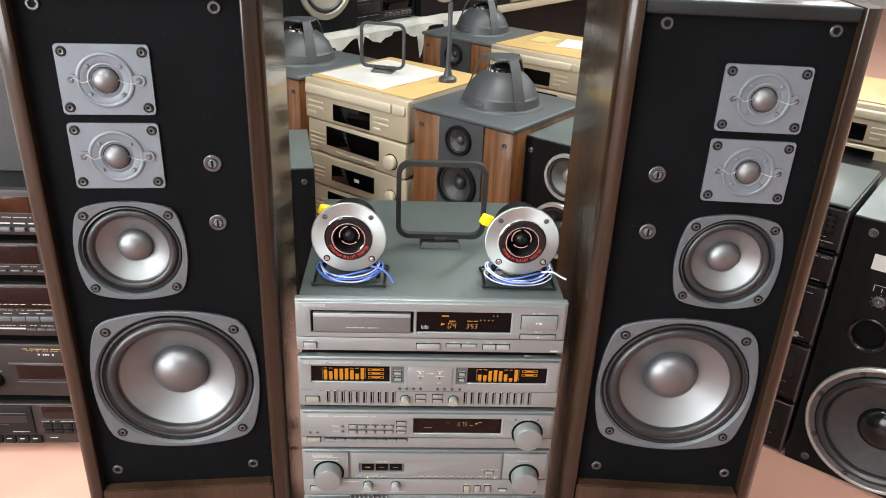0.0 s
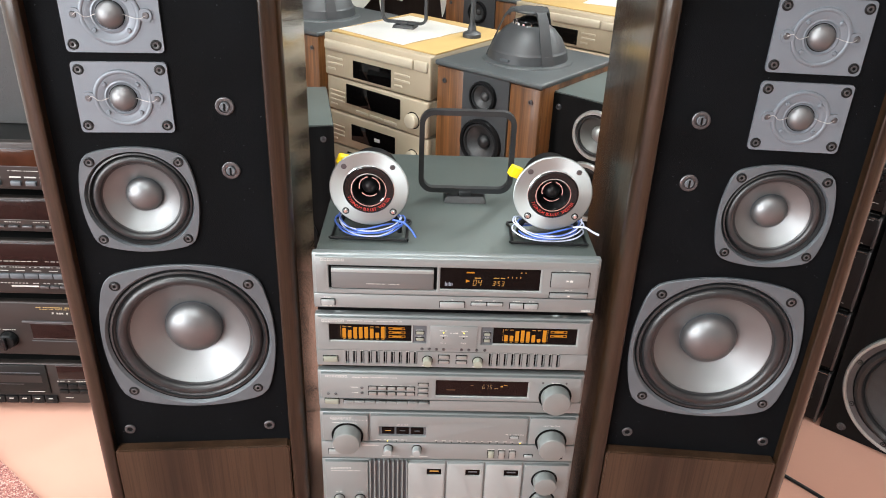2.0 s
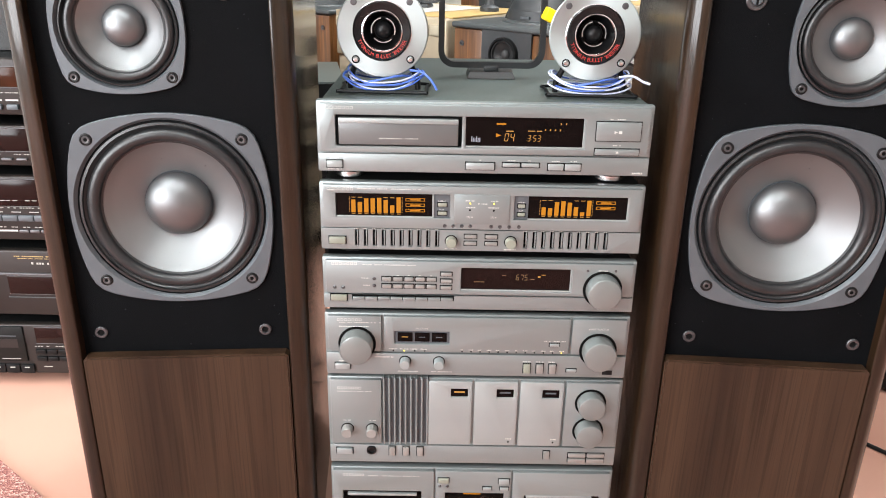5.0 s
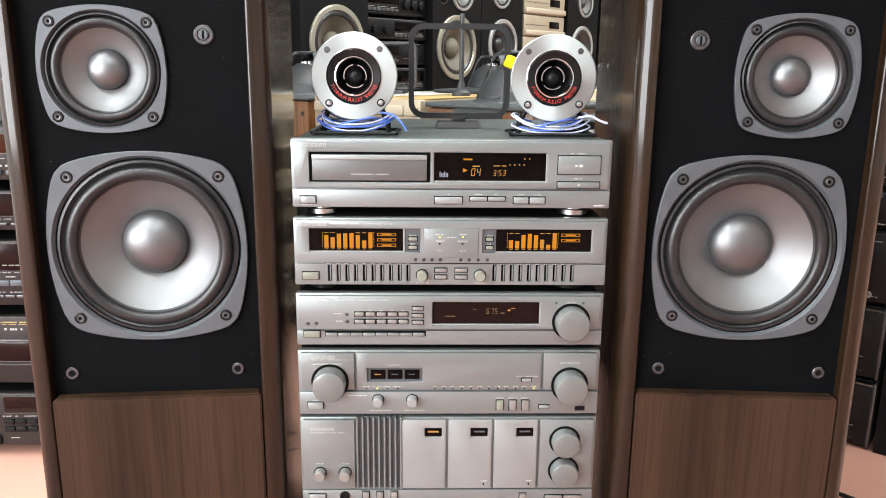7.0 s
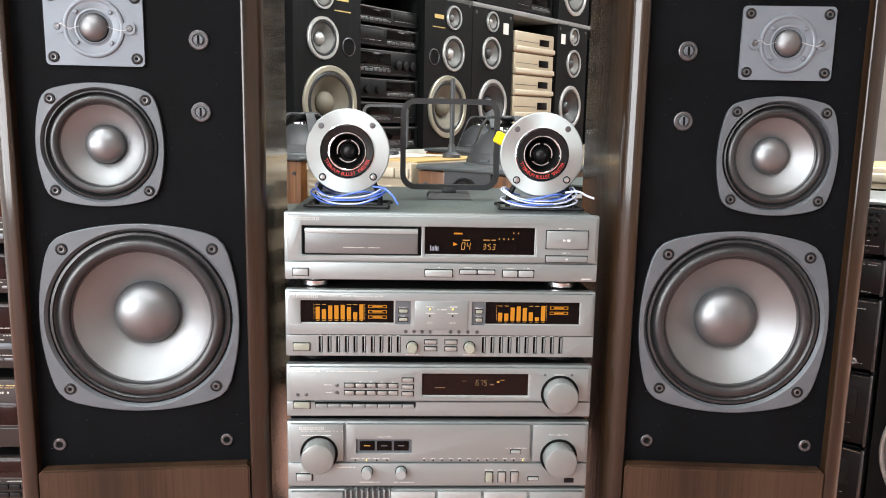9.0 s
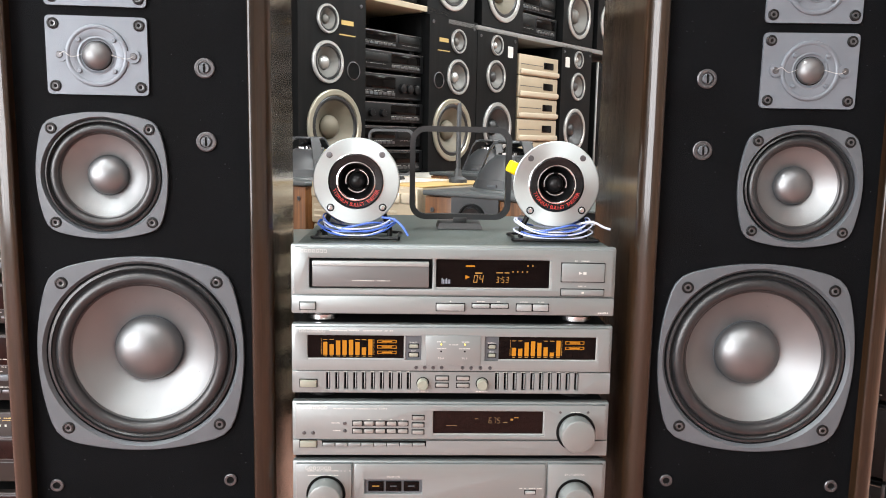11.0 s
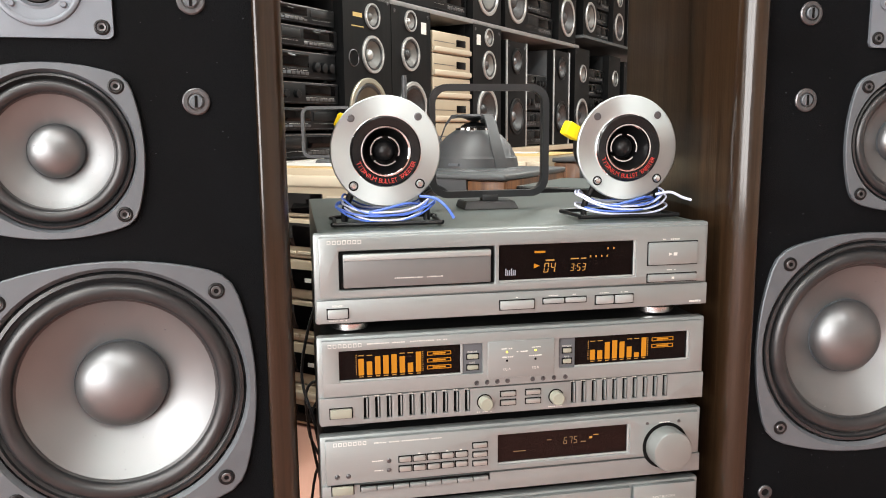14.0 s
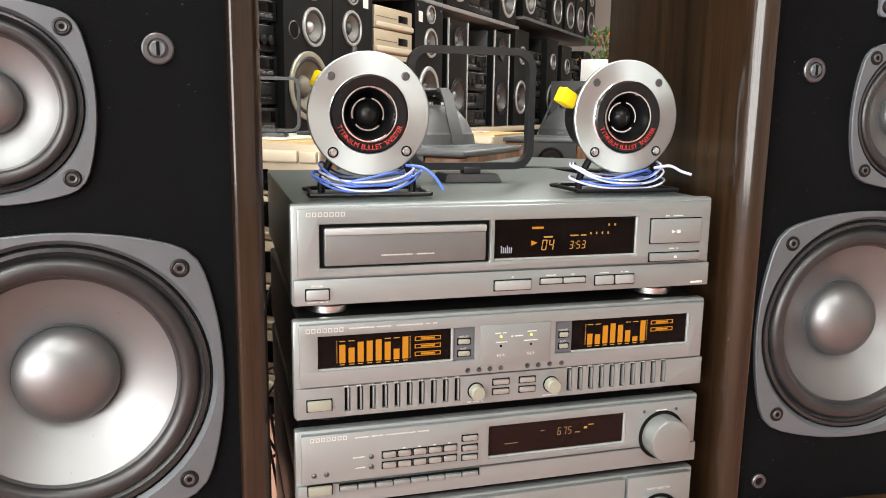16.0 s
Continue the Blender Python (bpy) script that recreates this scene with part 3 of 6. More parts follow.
def tower(side):
    s = -side                                        # +1: the inner side lies at local +x
    t = thing("tower_speaker", "tall dark walnut floor-standing speaker with its grille off and black baffle", "speaker",
              pose(-0.3425 if side < 0 else 0.3385, -0.0095, 0, 0, 0, -side * 4.4), "pair of tower speakers")
    D, B0 = 0.285, 0.0
    for e in (-1, 1):
        x0, x1 = (0.1185, 0.1415) if e > 0 else (-0.1415, -0.1185)
        bm = boxed(x0, x1, -0.014, D, 0.0, 0.9962, bevel=0.0175, seg=9, edges=lambda w: upright(w) and w.verts[0].co.y < 0.1 and w.verts[0].co.x * e > 0.13)
        bmesh.ops.bevel(bm, geom=[w for w in bm.edges if upright(w) and w.verts[0].co.y < -0.013 and w.verts[0].co.x * e < 0.119], offset=0.003, segments=3, profile=0.5, affect="EDGES")
        part("side_panel", bm, WALNUT, t, "glossy dark walnut side panel with a rounded front edge")
    part("back_panel", boxed(-0.1185, 0.1185, D - 0.018, D - 0.001, 0.0, 0.985), WALNUT, t)
    part("top_panel", boxed(-0.1185, 0.1185, 0.004, D, 0.985, 0.9955, bevel=0.002), WALNUT, t)
    part("top_rail", boxed(-0.1184, 0.1184, -0.009, 0.004, 0.9795, 0.9958, bevel=0.003, seg=3), BAFFLE_TOP, t, "grey-black lacquered top rail")
    wx, mx = 0.0, s * -0.0335
    bm = plate(-0.1183, 0.1183, 0.3, 0.98, B0, B0 + 0.018, [(wx - 0.105, wx + 0.105, 0.3765, 0.5865), (mx - 0.064, mx + 0.064, 0.612, 0.74)], 0)
    round_opening(bm, wx, 0.4815, 0.105, 0.1, B0, 0.05)
    round_opening(bm, mx, 0.676, 0.064, 0.06, B0, 0.04)
    part("baffle", bm, BAFFLE, t, "matt black baffle with fine dust specks")
    # wooden plinth panel with clipped upper corners
    bm = bm_new()
    out = [(-0.1175, 0.002), (0.1175, 0.002), (0.1175, 0.3035), (0.1135, 0.3075), (-0.1135, 0.3075), (-0.1175, 0.3035)]
    front = [bm.verts.new((x, -0.0155, z)) for x, z in out]
    back = [bm.verts.new((x, 0.004, z)) for x, z in out]
    bm.faces.new(front)
    bm.faces.new(back)
    for i in range(6):
        bm.faces.new((front[i], front[(i + 1) % 6], back[(i + 1) % 6], back[i]))
    bmesh.ops.bevel(bm, geom=[e for e in bm.edges if all(v.co.y < 0 for v in e.verts)], offset=0.0018, segments=2, affect="EDGES")
    part("lower_panel", bm, LIT_WALNUT, t, "dark walnut lower front panel")
    driver(t, "woofer", s * 0.000, 0.4815, 0.1085, B0, 0.0755, 0.0364, (0.0775, 0.0985), 0.0265, 0.0805, "large woofer with a grey squarish frame")
    driver(t, "midrange", s * -0.0335, 0.676, 0.0665, B0, 0.0435, 0.0208, (0.045, 0.0585), 0.0155, 0.049, "midrange driver with a grey squarish frame")
    for z in (0.8885, 0.7995):
        tweeter_plate(t, s * -0.0335, z, B0)
    for z in (0.790, 0.7135):
        k = part("level_control", lathe([(0.0105, B0), (0.0105, B0 - 0.0016), (0.0095, B0 - 0.0024), (0.0068, B0 - 0.0024), (0.0066, B0 - 0.0004), (0, B0 - 0.0004)], s * 0.0733, z, 28), DARKSTEEL, t, "round slotted level control")
        part("control_spindle", lathe([(0, B0 - 0.004), (0.0046, B0 - 0.004), (0.0054, B0 - 0.0032), (0.0054, B0)], s * 0.0733, z, 20), FRAME, k)
        part("slot", boxed(s * 0.0733 - 0.0011, s * 0.0733 + 0.0011, B0 - 0.0043, B0 - 0.0035, z - 0.0046, z + 0.0046), GAP, k, smooth=False)
    for x in (0.0905, -0.097):
        for z in (0.969, 0.3335):
            pg = part("grille_peg", lathe([(0.0072, B0), (0.0072, B0 - 0.0016), (0.0064, B0 - 0.0024), (0.0042, B0 - 0.0024), (0.0036, B0 - 0.0006), (0, B0 - 0.0006)], s * x, z, 20), DARKSTEEL, t)
            part("peg_hole", lathe([(0.0037, B0 - 0.0009), (0, B0 - 0.0009)], s * x, z, 14), GAP, pg)
    # lint and scuffs on the baffle
    r, bm = random.Random(5 + side), bm_new()
    for _ in range(150):
        x, z, w = r.uniform(-0.112, 0.112), r.uniform(0.315, 0.97), r.uniform(0.00016, 0.0006)
        box(bm, x, x + w * r.uniform(1, 2.5), B0 - 0.0003, B0 + 0.0002, z, z + w)
    tagged(part("lint", bm, FRAME, t, smooth=False), kind="stuff")
    return t


tower(-1)
tower(1)


# ---- silver component stack ----
SX = -0.002                                          # middle of the stack
STACK = "silver component stack"


def unit(name, label, category, z0, z1, depth=0.335, w=0.181, top=BLACKCASE):
    t = thing(name, label, category, pose(SX, 0, z0), STACK)
    h = z1 - z0
    part("case", boxed(-w + 0.004, w - 0.004, 0.0135, depth, 0.0, h - 0.0008, bevel=0.0025), top, t)
    return t, h


def feet(t, h=0.011, shiny=True):
    for x in (-0.149, 0.145):
        for y in (0.035, 0.29):
            part("foot", lathe_z([(0, 0.0), (0.013, 0.0), (0.013, -h * 0.35), (0.0178, -h * 0.45), (0.0178, -h * 0.93), (0.017, -h), (0, -h)], x, y, 24), STEEL if shiny else SATINBLACK, t)


def shell(t, h, ledge, holes, low_holes=()):
    """Front panel: a back plate, the upper plate with its windows and the lower strip."""
    part("front_frame", boxed(-0.181, 0.181, 0.003, 0.014, 0.0, h, bevel=0.0022), FACE, t)
    part("front_panel", plate(-0.1765, 0.1765, ledge, h - 0.0025, -0.0022, 0.0032, holes, 0.0011), FACE, t, "satin warm-silver front panel")
    part("lower_panel", plate(-0.1795, 0.1795, 0.0012, ledge - 0.0016, -0.001, 0.0032, low_holes, 0.0009), FACE, t)


def window(t, x0, x1, z0, z1, material, y=0.0012, name="display_window"):
    w = part(name, boxed(x0 + 0.0003, x1 - 0.0003, y, y + 0.0016, z0 + 0.0003, z1 - 0.0003), material, t, smooth=False)
    # lower and right bevels in lighter silver, their light put into the colour
    bm = bm_new()
    for a in ((x0 - 0.0002, x1 + 0.0002, z0 - 0.0002, z0 + 0.0014), (x1 - 0.0018, x1 + 0.0002, z0, z1)):
        box(bm, a[0], a[1], -0.0012, 0.0012, a[2], a[3], bevel=0.0004, seg=1)
    part("lit_lip", bm, FACE_LIGHT, w)
    return w


def brandmark(t, x, z, y, w=0.03, h=0.0034):
    """Maker's mark as a row of plain pale outlines."""
    bm, n = bm_new(), 7
    for k in range(n):
        a, b, q = x + w * k / n, x + w * (k + 0.72) / n, h * 0.17
        for x0, x1, z0, z1 in ((a, a + q, -h / 2, h / 2), (b - q, b, -h / 2, h / 2), (a + q, b - q, h / 2 - q, h / 2), (a + q, b - q, -h / 2, q - h / 2)):
            box(bm, x0, x1, y - 0.0003, y, z + z0, z + z1)
    part("maker_mark", bm, MARK, t, smooth=False)


SEGMENTS = {"0": "abcdef", "1": "bc", "2": "abged", "3": "abgcd", "4": "fgbc", "5": "afgcd", "6": "afgedc", "7": "abc", "8": "abcdefg", "9": "abcdfg"}


def digits(text, parent, x, z, h, y, material, name):
    """Slanted seven-segment figures, each one mesh, from x to the right round height z."""
    w, th, lean = h * 0.5, h * 0.085, 0.14
    for ch in text:
        bm = bm_new()
        if ch == ":":
            for dz in (-0.22, 0.18):
                box(bm, x, x + th, y - 0.0003, y, z + dz * h, z + dz * h + th)
            step = h * 0.22
        else:
            for sg in SEGMENTS[ch]:
                q = {"a": (th, w - th, h / 2 - th, h / 2), "g": (th, w - th, -th / 2, th / 2), "d": (th, w - th, -h / 2, -h / 2 + th), "f": (0, th, th * 0.6, h / 2 - th * 0.4),
                     "b": (w - th, w, th * 0.6, h / 2 - th * 0.4), "e": (0, th, -h / 2 + th * 0.4, -th * 0.6), "c": (w - th, w, -h / 2 + th * 0.4, -th * 0.6)}[sg]
                box(bm, x + q[0], x + q[1], y - 0.0003, y, z + q[2], z + q[3])
            step = h * 0.72
        for v in bm.verts:
            v.co.x += lean * (v.co.z - z)
        part(name, bm, material, parent, smooth=False)
        x += step


def arrow(x, z, r, y):
    """A small flat triangle that points along +x."""
    bm = bm_new()
    a = [bm.verts.new((x + r * dx, y, z + r * dz)) for dx, dz in ((1, 0), (-0.8, 0.75), (-0.8, -0.75))]
    b = [bm.verts.new((v.co.x, y + 0.0004, v.co.z)) for v in a]
    bm.faces.new(a)
    bm.faces.new(b)
    for i in range(3):
        bm.faces.new((a[i], a[(i + 1) % 3], b[(i + 1) % 3], b[i]))
    return bm


def disc_player():
    z0 = 0.526
    t, h = unit("disc_player", "silver disc player with a lit amber display, topmost in stack", "cd player", z0, 0.604, 0.35, top=CASE)
    g = lambda z: z - z0
    shell(t, h, g(0.549), [(-0.160, -0.0245, g(0.556), g(0.5895)), (-0.0205, 0.1075, g(0.5565), g(0.5895))])
    y = -0.0022
    d = part("disc_tray", boxed(-0.1565, -0.0285, -0.004, 0.002, g(0.5578), g(0.5868), bevel=0.0012), TRAYGREY, t, "dark silver disc tray door")
    part("tray_lip", boxed(-0.1565, -0.0285, -0.0055, -0.0035, g(0.5815), g(0.5868), bevel=0.0008), FACE_LIGHT, d)
    ticks(d, -0.113, -0.071, g(0.5652), 0.0011, -0.0041, 24, PRINT_GREY)
    part("tray_well", boxed(-0.1598, -0.0247, 0.0008, 0.0022, g(0.5562), g(0.5893)), GAP, t, smooth=False)
    w = window(t, -0.0205, 0.1075, g(0.5565), g(0.5895), GLASS)
    yy = 0.0011
    digits("04", w, 0.0215, g(0.5675), 0.0086, yy, AMBER_DIM, "track_digit")
    digits("3:53", w, 0.0462, g(0.5668), 0.0066, yy, AMBER_DIM, "time_digit")
    part("play_mark", arrow(0.0145, g(0.5695), 0.003, yy - 0.0002), AMBER, w, smooth=False)
    bar(w, 0.0125, 0.0225, g(0.581), g(0.5828), yy, AMBER, "lit_segment")
    bar(w, 0.023, 0.031, g(0.5735), g(0.5748), yy, AMBER_DIM, "lit_segment")
    bar(w, 0.0465, 0.054, g(0.5742), g(0.5752), yy, AMBER_DIM, "lit_segment")
    bar(w, 0.056, 0.061, g(0.5742), g(0.5752), yy, AMBER_DIM, "lit_segment")
    for k in range(4):
        bar(w, 0.0645 + 0.0053 * k, 0.0657 + 0.0053 * k, g(0.5752), g(0.577), yy, AMBER_DIM, "lit_segment")
    for k in range(2):
        bar(w, 0.081 + 0.0055 * k, 0.0822 + 0.0055 * k, g(0.582), g(0.5838), yy, AMBER_DIM, "lit_segment")
    bm = bm_new()
    for k, x in enumerate((-0.0142, -0.0125, -0.0108, -0.0091, -0.0074, -0.0057)):
        box(bm, x, x + 0.001, yy - 0.0003, yy, g(0.5618), g(0.5665 if k % 3 else 0.568))
    part("disc_mark", bm, PRINT_BLUE, w, smooth=False)
    button(t, 0.119, 0.1665, g(0.5665), g(0.5868), y, 0.003, FACE, "play_button")
    ticks(t, 0.133, 0.152, g(0.5895), 0.0012, y, 10)
    part("play_pause_mark", arrow(0.1395, g(0.5762), 0.002, -0.0053), PRINT, t, smooth=False)
    bar(t, 0.1425, 0.146, g(0.5748), g(0.5775), -0.0052)
    button(t, 0.119, 0.1665, g(0.5508), g(0.5575), y, 0.0028, FACE, "stop_button")
    bar(t, 0.1415, 0.144, g(0.5532), g(0.5552), -0.005)
    ticks(t, 0.138, 0.147, g(0.5612), 0.001, y, 5)
    y = -0.001
    button(t, -0.1705, -0.1535, g(0.532), g(0.5396), y, 0.0028, FACE_LIGHT, "power_button")
    letters("POWER", 0.0026, PRINT, t, pose(-0.162, y - 0.0002, g(0.5422)))
    ticks(t, -0.1695, -0.154, g(0.5298), 0.0009, y, 10)
    button(t, -0.0195, 0.0115, g(0.532), g(0.5396), y, 0.0028, FACE_LIGHT, "eject_button")
    for a, b, c, d2 in ((0.0205, 0.0395, 0.5355, 0.5398), (0.041, 0.0603, 0.5355, 0.5398), (0.07, 0.0868, 0.5325, 0.5398), (0.0883, 0.1055, 0.5325, 0.5398)):
        button(t, a, b, g(c), g(d2), y, 0.0024, FACE_LIGHT)
        ticks(t, (a + b) / 2 - 0.0045, (a + b) / 2 + 0.0045, g(0.5424), 0.0009, y, 5)
    ticks(t, -0.0068, -0.0028, g(0.5424), 0.0011, y, 2)
    brandmark(t, -0.1695, g(0.5972), -0.0022)
    ticks(t, 0.162, 0.174, g(0.5305), 0.002, y, 6)
    feet(t)
    return t


disc_player()


def equalizer():
    z0 = 0.435
    t, h = unit("graphic_equalizer", "silver graphic equaliser with two amber bar displays and sliders", "equalizer", z0, 0.5145)
    g = lambda z: z - z0
    wl, wr = (-0.1625, -0.0355, g(0.4748), g(0.5028)), (0.0355, 0.1635, g(0.4745), g(0.5025))
    slots = [(x, x + 0.0046, g(0.4402), g(0.4598)) for x in (-0.142 + 0.01005 * k for k in range(10))] + [(x, x + 0.0046, g(0.4402), g(0.4605)) for x in (0.0482 + 0.01005 * k for k in range(10))]
    shell(t, h, g(0.4625), [wl, wr], slots)
    part("slot_back", boxed(-0.145, 0.145, 0.0024, 0.0031, g(0.4395), g(0.4615)), GAP, t, smooth=False)
    for x in [s[0] for s in slots]:
        part("slider", boxed(x + 0.0024, x + 0.0036, -0.0022, 0.002, g(0.4412), g(0.4592), bevel=0.0004), FACE, t)
    for k, (x0, x1, lit) in enumerate(((-0.1625, -0.0535, (0.86, 0.7, 0.95, 0.97, 1.0, 0.86, 0.5, 1.05)), (0.0515, 0.1635, (0.55, 0.5, 0.92, 1.0, 0.9, 0.6, 0.25, 1.05)))):
        z0w, z1w = (wl if k == 0 else wr)[2:]
        w = window(t, x0, x1, z0w, z1w, GLASS)
        bx = -0.1455 if k == 0 else 0.0665
        for i, v in enumerate(lit):
            x = bx + 0.0072 * i
            bar(w, x, x + 0.0047, g(0.4795), g(0.4795 + 0.0172 * v), 0.0011, AMBER, "lit_bar")
            if i in (0, 1, 5, 6):
                bar(w, x, x + 0.0047, g(0.4968), g(0.4974), 0.0011, AMBER_DIM, "lit_segment")
            bar(w, x + 0.0005, x + 0.0042, g(0.4778), g(0.4784), 0.0011, AMBER_DIM, "lit_segment")
        bx2 = bx + 0.0605
        for i in range(3 - k):
            zc = 0.4952 - 0.0063 * i
            fr = bm_new()
            for a in ((bx2, bx2 + 0.0215, zc + 0.0012, zc + 0.0017), (bx2, bx2 + 0.0215, zc - 0.0017, zc - 0.0012), (bx2, bx2 + 0.0006, zc - 0.0017, zc + 0.0017), (bx2 + 0.0209, bx2 + 0.0215, zc - 0.0017, zc + 0.0017), (bx2 + 0.005, bx2 + 0.0165, zc - 0.0007, zc + 0.0007)):
                box(fr, a[0], a[1], 0.0008, 0.0011, g(a[2]), g(a[3]))
            part("lit_frame", fr, AMBER, w, smooth=False)
        dots = bm_new()
        for xx in (bx - 0.0022, bx + 0.0563):
            for i in range(11):
                box(dots, xx, xx + 0.0006, 0.0008, 0.0011, g(0.48 + 0.0017 * i), g(0.4808 + 0.0017 * i))
        tagged(part("scale_dots", dots, AMBER_DIM, w, smooth=False), kind="stuff")
        px0, px1 = (-0.0533, -0.0358) if k == 0 else (0.0358, 0.0513)
        p = part("button_panel", boxed(px0, px1, 0.0002, 0.0028, z0w + 0.0004, z1w - 0.0004), FRAME, t, smooth=False)
        for z, txt in ((0.4932, "DISPLAY"), (0.4832, "FLAT")):
            button(p, px0 + 0.0042, px1 - 0.0035, g(z - 0.0047), g(z - 0.0008), 0.0002, 0.002, CREAM)
            letters(txt, 0.0023, PRINT, p, pose((px0 + px1) / 2, 0.0, g(z + 0.0012)))
    c = part("centre_panel", boxed(-0.031, 0.0308, -0.0034, 0.0, g(0.4695), g(0.5035), bevel=0.0008), FACE, t, "raised silver centre panel")
    for x, txt in ((-0.0135, "EQ A"), (0.013, "EQ B")):
        part("indicator", lathe([(0, -0.0042), (0.0009, -0.0042), (0.0012, -0.003)], x, g(0.4935), 10), LED_Y, c)
        part("indicator", lathe([(0, -0.0042), (0.0009, -0.0042), (0.0012, -0.003)], x, g(0.4855), 10), GAP, c)
        letters(txt, 0.003, PRINT, c, pose(x, -0.0036, g(0.4775)))
        ticks(c, x - 0.005, x + 0.005, g(0.4965), 0.001, -0.0034, 6)
        ticks(c, x - 0.006, x + 0.006, g(0.4888), 0.001, -0.0034, 7)
    ticks(c, -0.0045, 0.006, g(0.4932), 0.0011, -0.0034, 6)
    for x in (-0.041, -0.0315, -0.022, -0.0125, 0.011, 0.0208, 0.0312, 0.042):
        part("push_pin", lathe([(0, -0.0034), (0.001, -0.0034), (0.0012, -0.0022), (0.0021, -0.0026), (0.0023, -0.002)], x, g(0.4662), 12), DARKSTEEL, t)
    for x in (-0.0335, 0.0335):
        knob(t, x, g(0.4478), 0.0062, -0.001, 0.009, "balance_knob", CREAM)
        ticks(t, x - 0.007, x + 0.007, g(0.4385), 0.0009, -0.001, 8)
    for x0 in (-0.0185, 0.005):
        for z in (0.4518, 0.4435):
            button(t, x0, x0 + 0.0135, g(z), g(z + 0.0042), -0.001, 0.0022, BUTTON)
    button(t, -0.171, -0.1525, g(0.443), g(0.4512), -0.001, 0.003, CREAM, "power_button")
    for x in [s[0] for s in slots]:
        ticks(t, x - 0.0005, x + 0.0035, g(0.4612), 0.0008, -0.001, 2)
    brandmark(t, -0.1715, g(0.5076), -0.0022)
    ticks(t, -0.138, -0.067, g(0.5082), 0.0011, -0.0022, 36, PRINT_GREY)
    feet(t, 0.009, False)
    return t


equalizer()


def tuner():
    z0 = 0.3612
    t, h = unit("radio_tuner", "slim silver radio tuner with dim display and large tuning knob", "tuner", z0, 0.425)
    g = lambda z: z - z0
    shell(t, h, g(0.3815), [(-0.0212, 0.1065, g(0.3868), g(0.4152))], [(-0.147, -0.0285, g(0.3728), g(0.3795))])
    w = window(t, -0.0212, 0.1065, g(0.3868), g(0.4152), TUNERGLASS)
    digits("675", w, 0.0425, g(0.4035), 0.0068, 0.0011, TUNER_SEG, "frequency_digit")
    bar(w, 0.0592, 0.064, g(0.4006), g(0.4016), 0.0011, TUNER_SEG, "lit_segment")
    bar(w, 0.0675, 0.0705, g(0.4035), g(0.4055), 0.0011, AMBER_DIM, "lit_segment")
    bar(w, 0.0715, 0.0765, g(0.4065), g(0.4072), 0.0011, AMBER_DIM, "lit_segment")
    bar(w, 0.0265, 0.0305, g(0.4052), g(0.4058), 0.0011, TUNER_SEG, "lit_segment")
    bar(w, -0.006, 0.006, g(0.3968), g(0.3975), 0.0011, TUNER_SEG, "lit_segment")
    y = -0.0022
    for i in range(5):
        for z in (0.3985, 0.3895):
            button(t, -0.1118 + 0.0128 * i, -0.1012 + 0.0128 * i, g(z), g(z + 0.0046), y, 0.0024, BUTTON)
        ticks(t, -0.108 + 0.0128 * i, -0.105 + 0.0128 * i, g(0.405), 0.0009, y, 1)
    for z in (0.4058, 0.3972, 0.3888):
        button(t, -0.0445, -0.0318, g(z), g(z + 0.004), y, 0.0024, BUTTON)
    part("key_bed", boxed(-0.1468, -0.0287, 0.0, 0.0028, g(0.373), g(0.3793)), GAP, t, smooth=False)
    for i in range(8):
        x = -0.1462 + 0.0146 * i
        part("preset_key", boxed(x, x + 0.0138, -0.003, 0.0004, g(0.3732), g(0.3772), bevel=0.0008), FACE, t)
    button(t, -0.1715, -0.153, g(0.3722), g(0.3797), -0.001, 0.003, CREAM, "power_button")
    for x, z in ((-0.1669, 0.389), (-0.157, 0.389), (-0.121, 0.4003), (-0.121, 0.3915)):
        part("indicator", lathe([(0, y - 0.0012), (0.0012, y - 0.0012), (0.002, y - 0.0005), (0.0022, y)], x, g(z), 12), DARKSTEEL, t)
    ticks(t, -0.136, -0.126, g(0.401), 0.0009, y, 6)
    ticks(t, -0.134, -0.126, g(0.392), 0.0009, y, 5)
    knob(t, 0.1425, g(0.3915), 0.0195, y, 0.018, "tuning_knob")
    for x in (0.124, 0.156):
        part("indicator", lathe([(0, y - 0.0008), (0.0014, y - 0.0006), (0.0016, y)], x, g(0.4145), 10), DARKSTEEL, t)
    ticks(t, 0.136, 0.147, g(0.4147), 0.0011, y, 6)
    brandmark(t, -0.1695, g(0.4188), y)
    ticks(t, -0.134, -0.073, g(0.4178), 0.0011, y, 32, PRINT_GREY)
    feet(t, 0.007, False)
    return t


tuner()


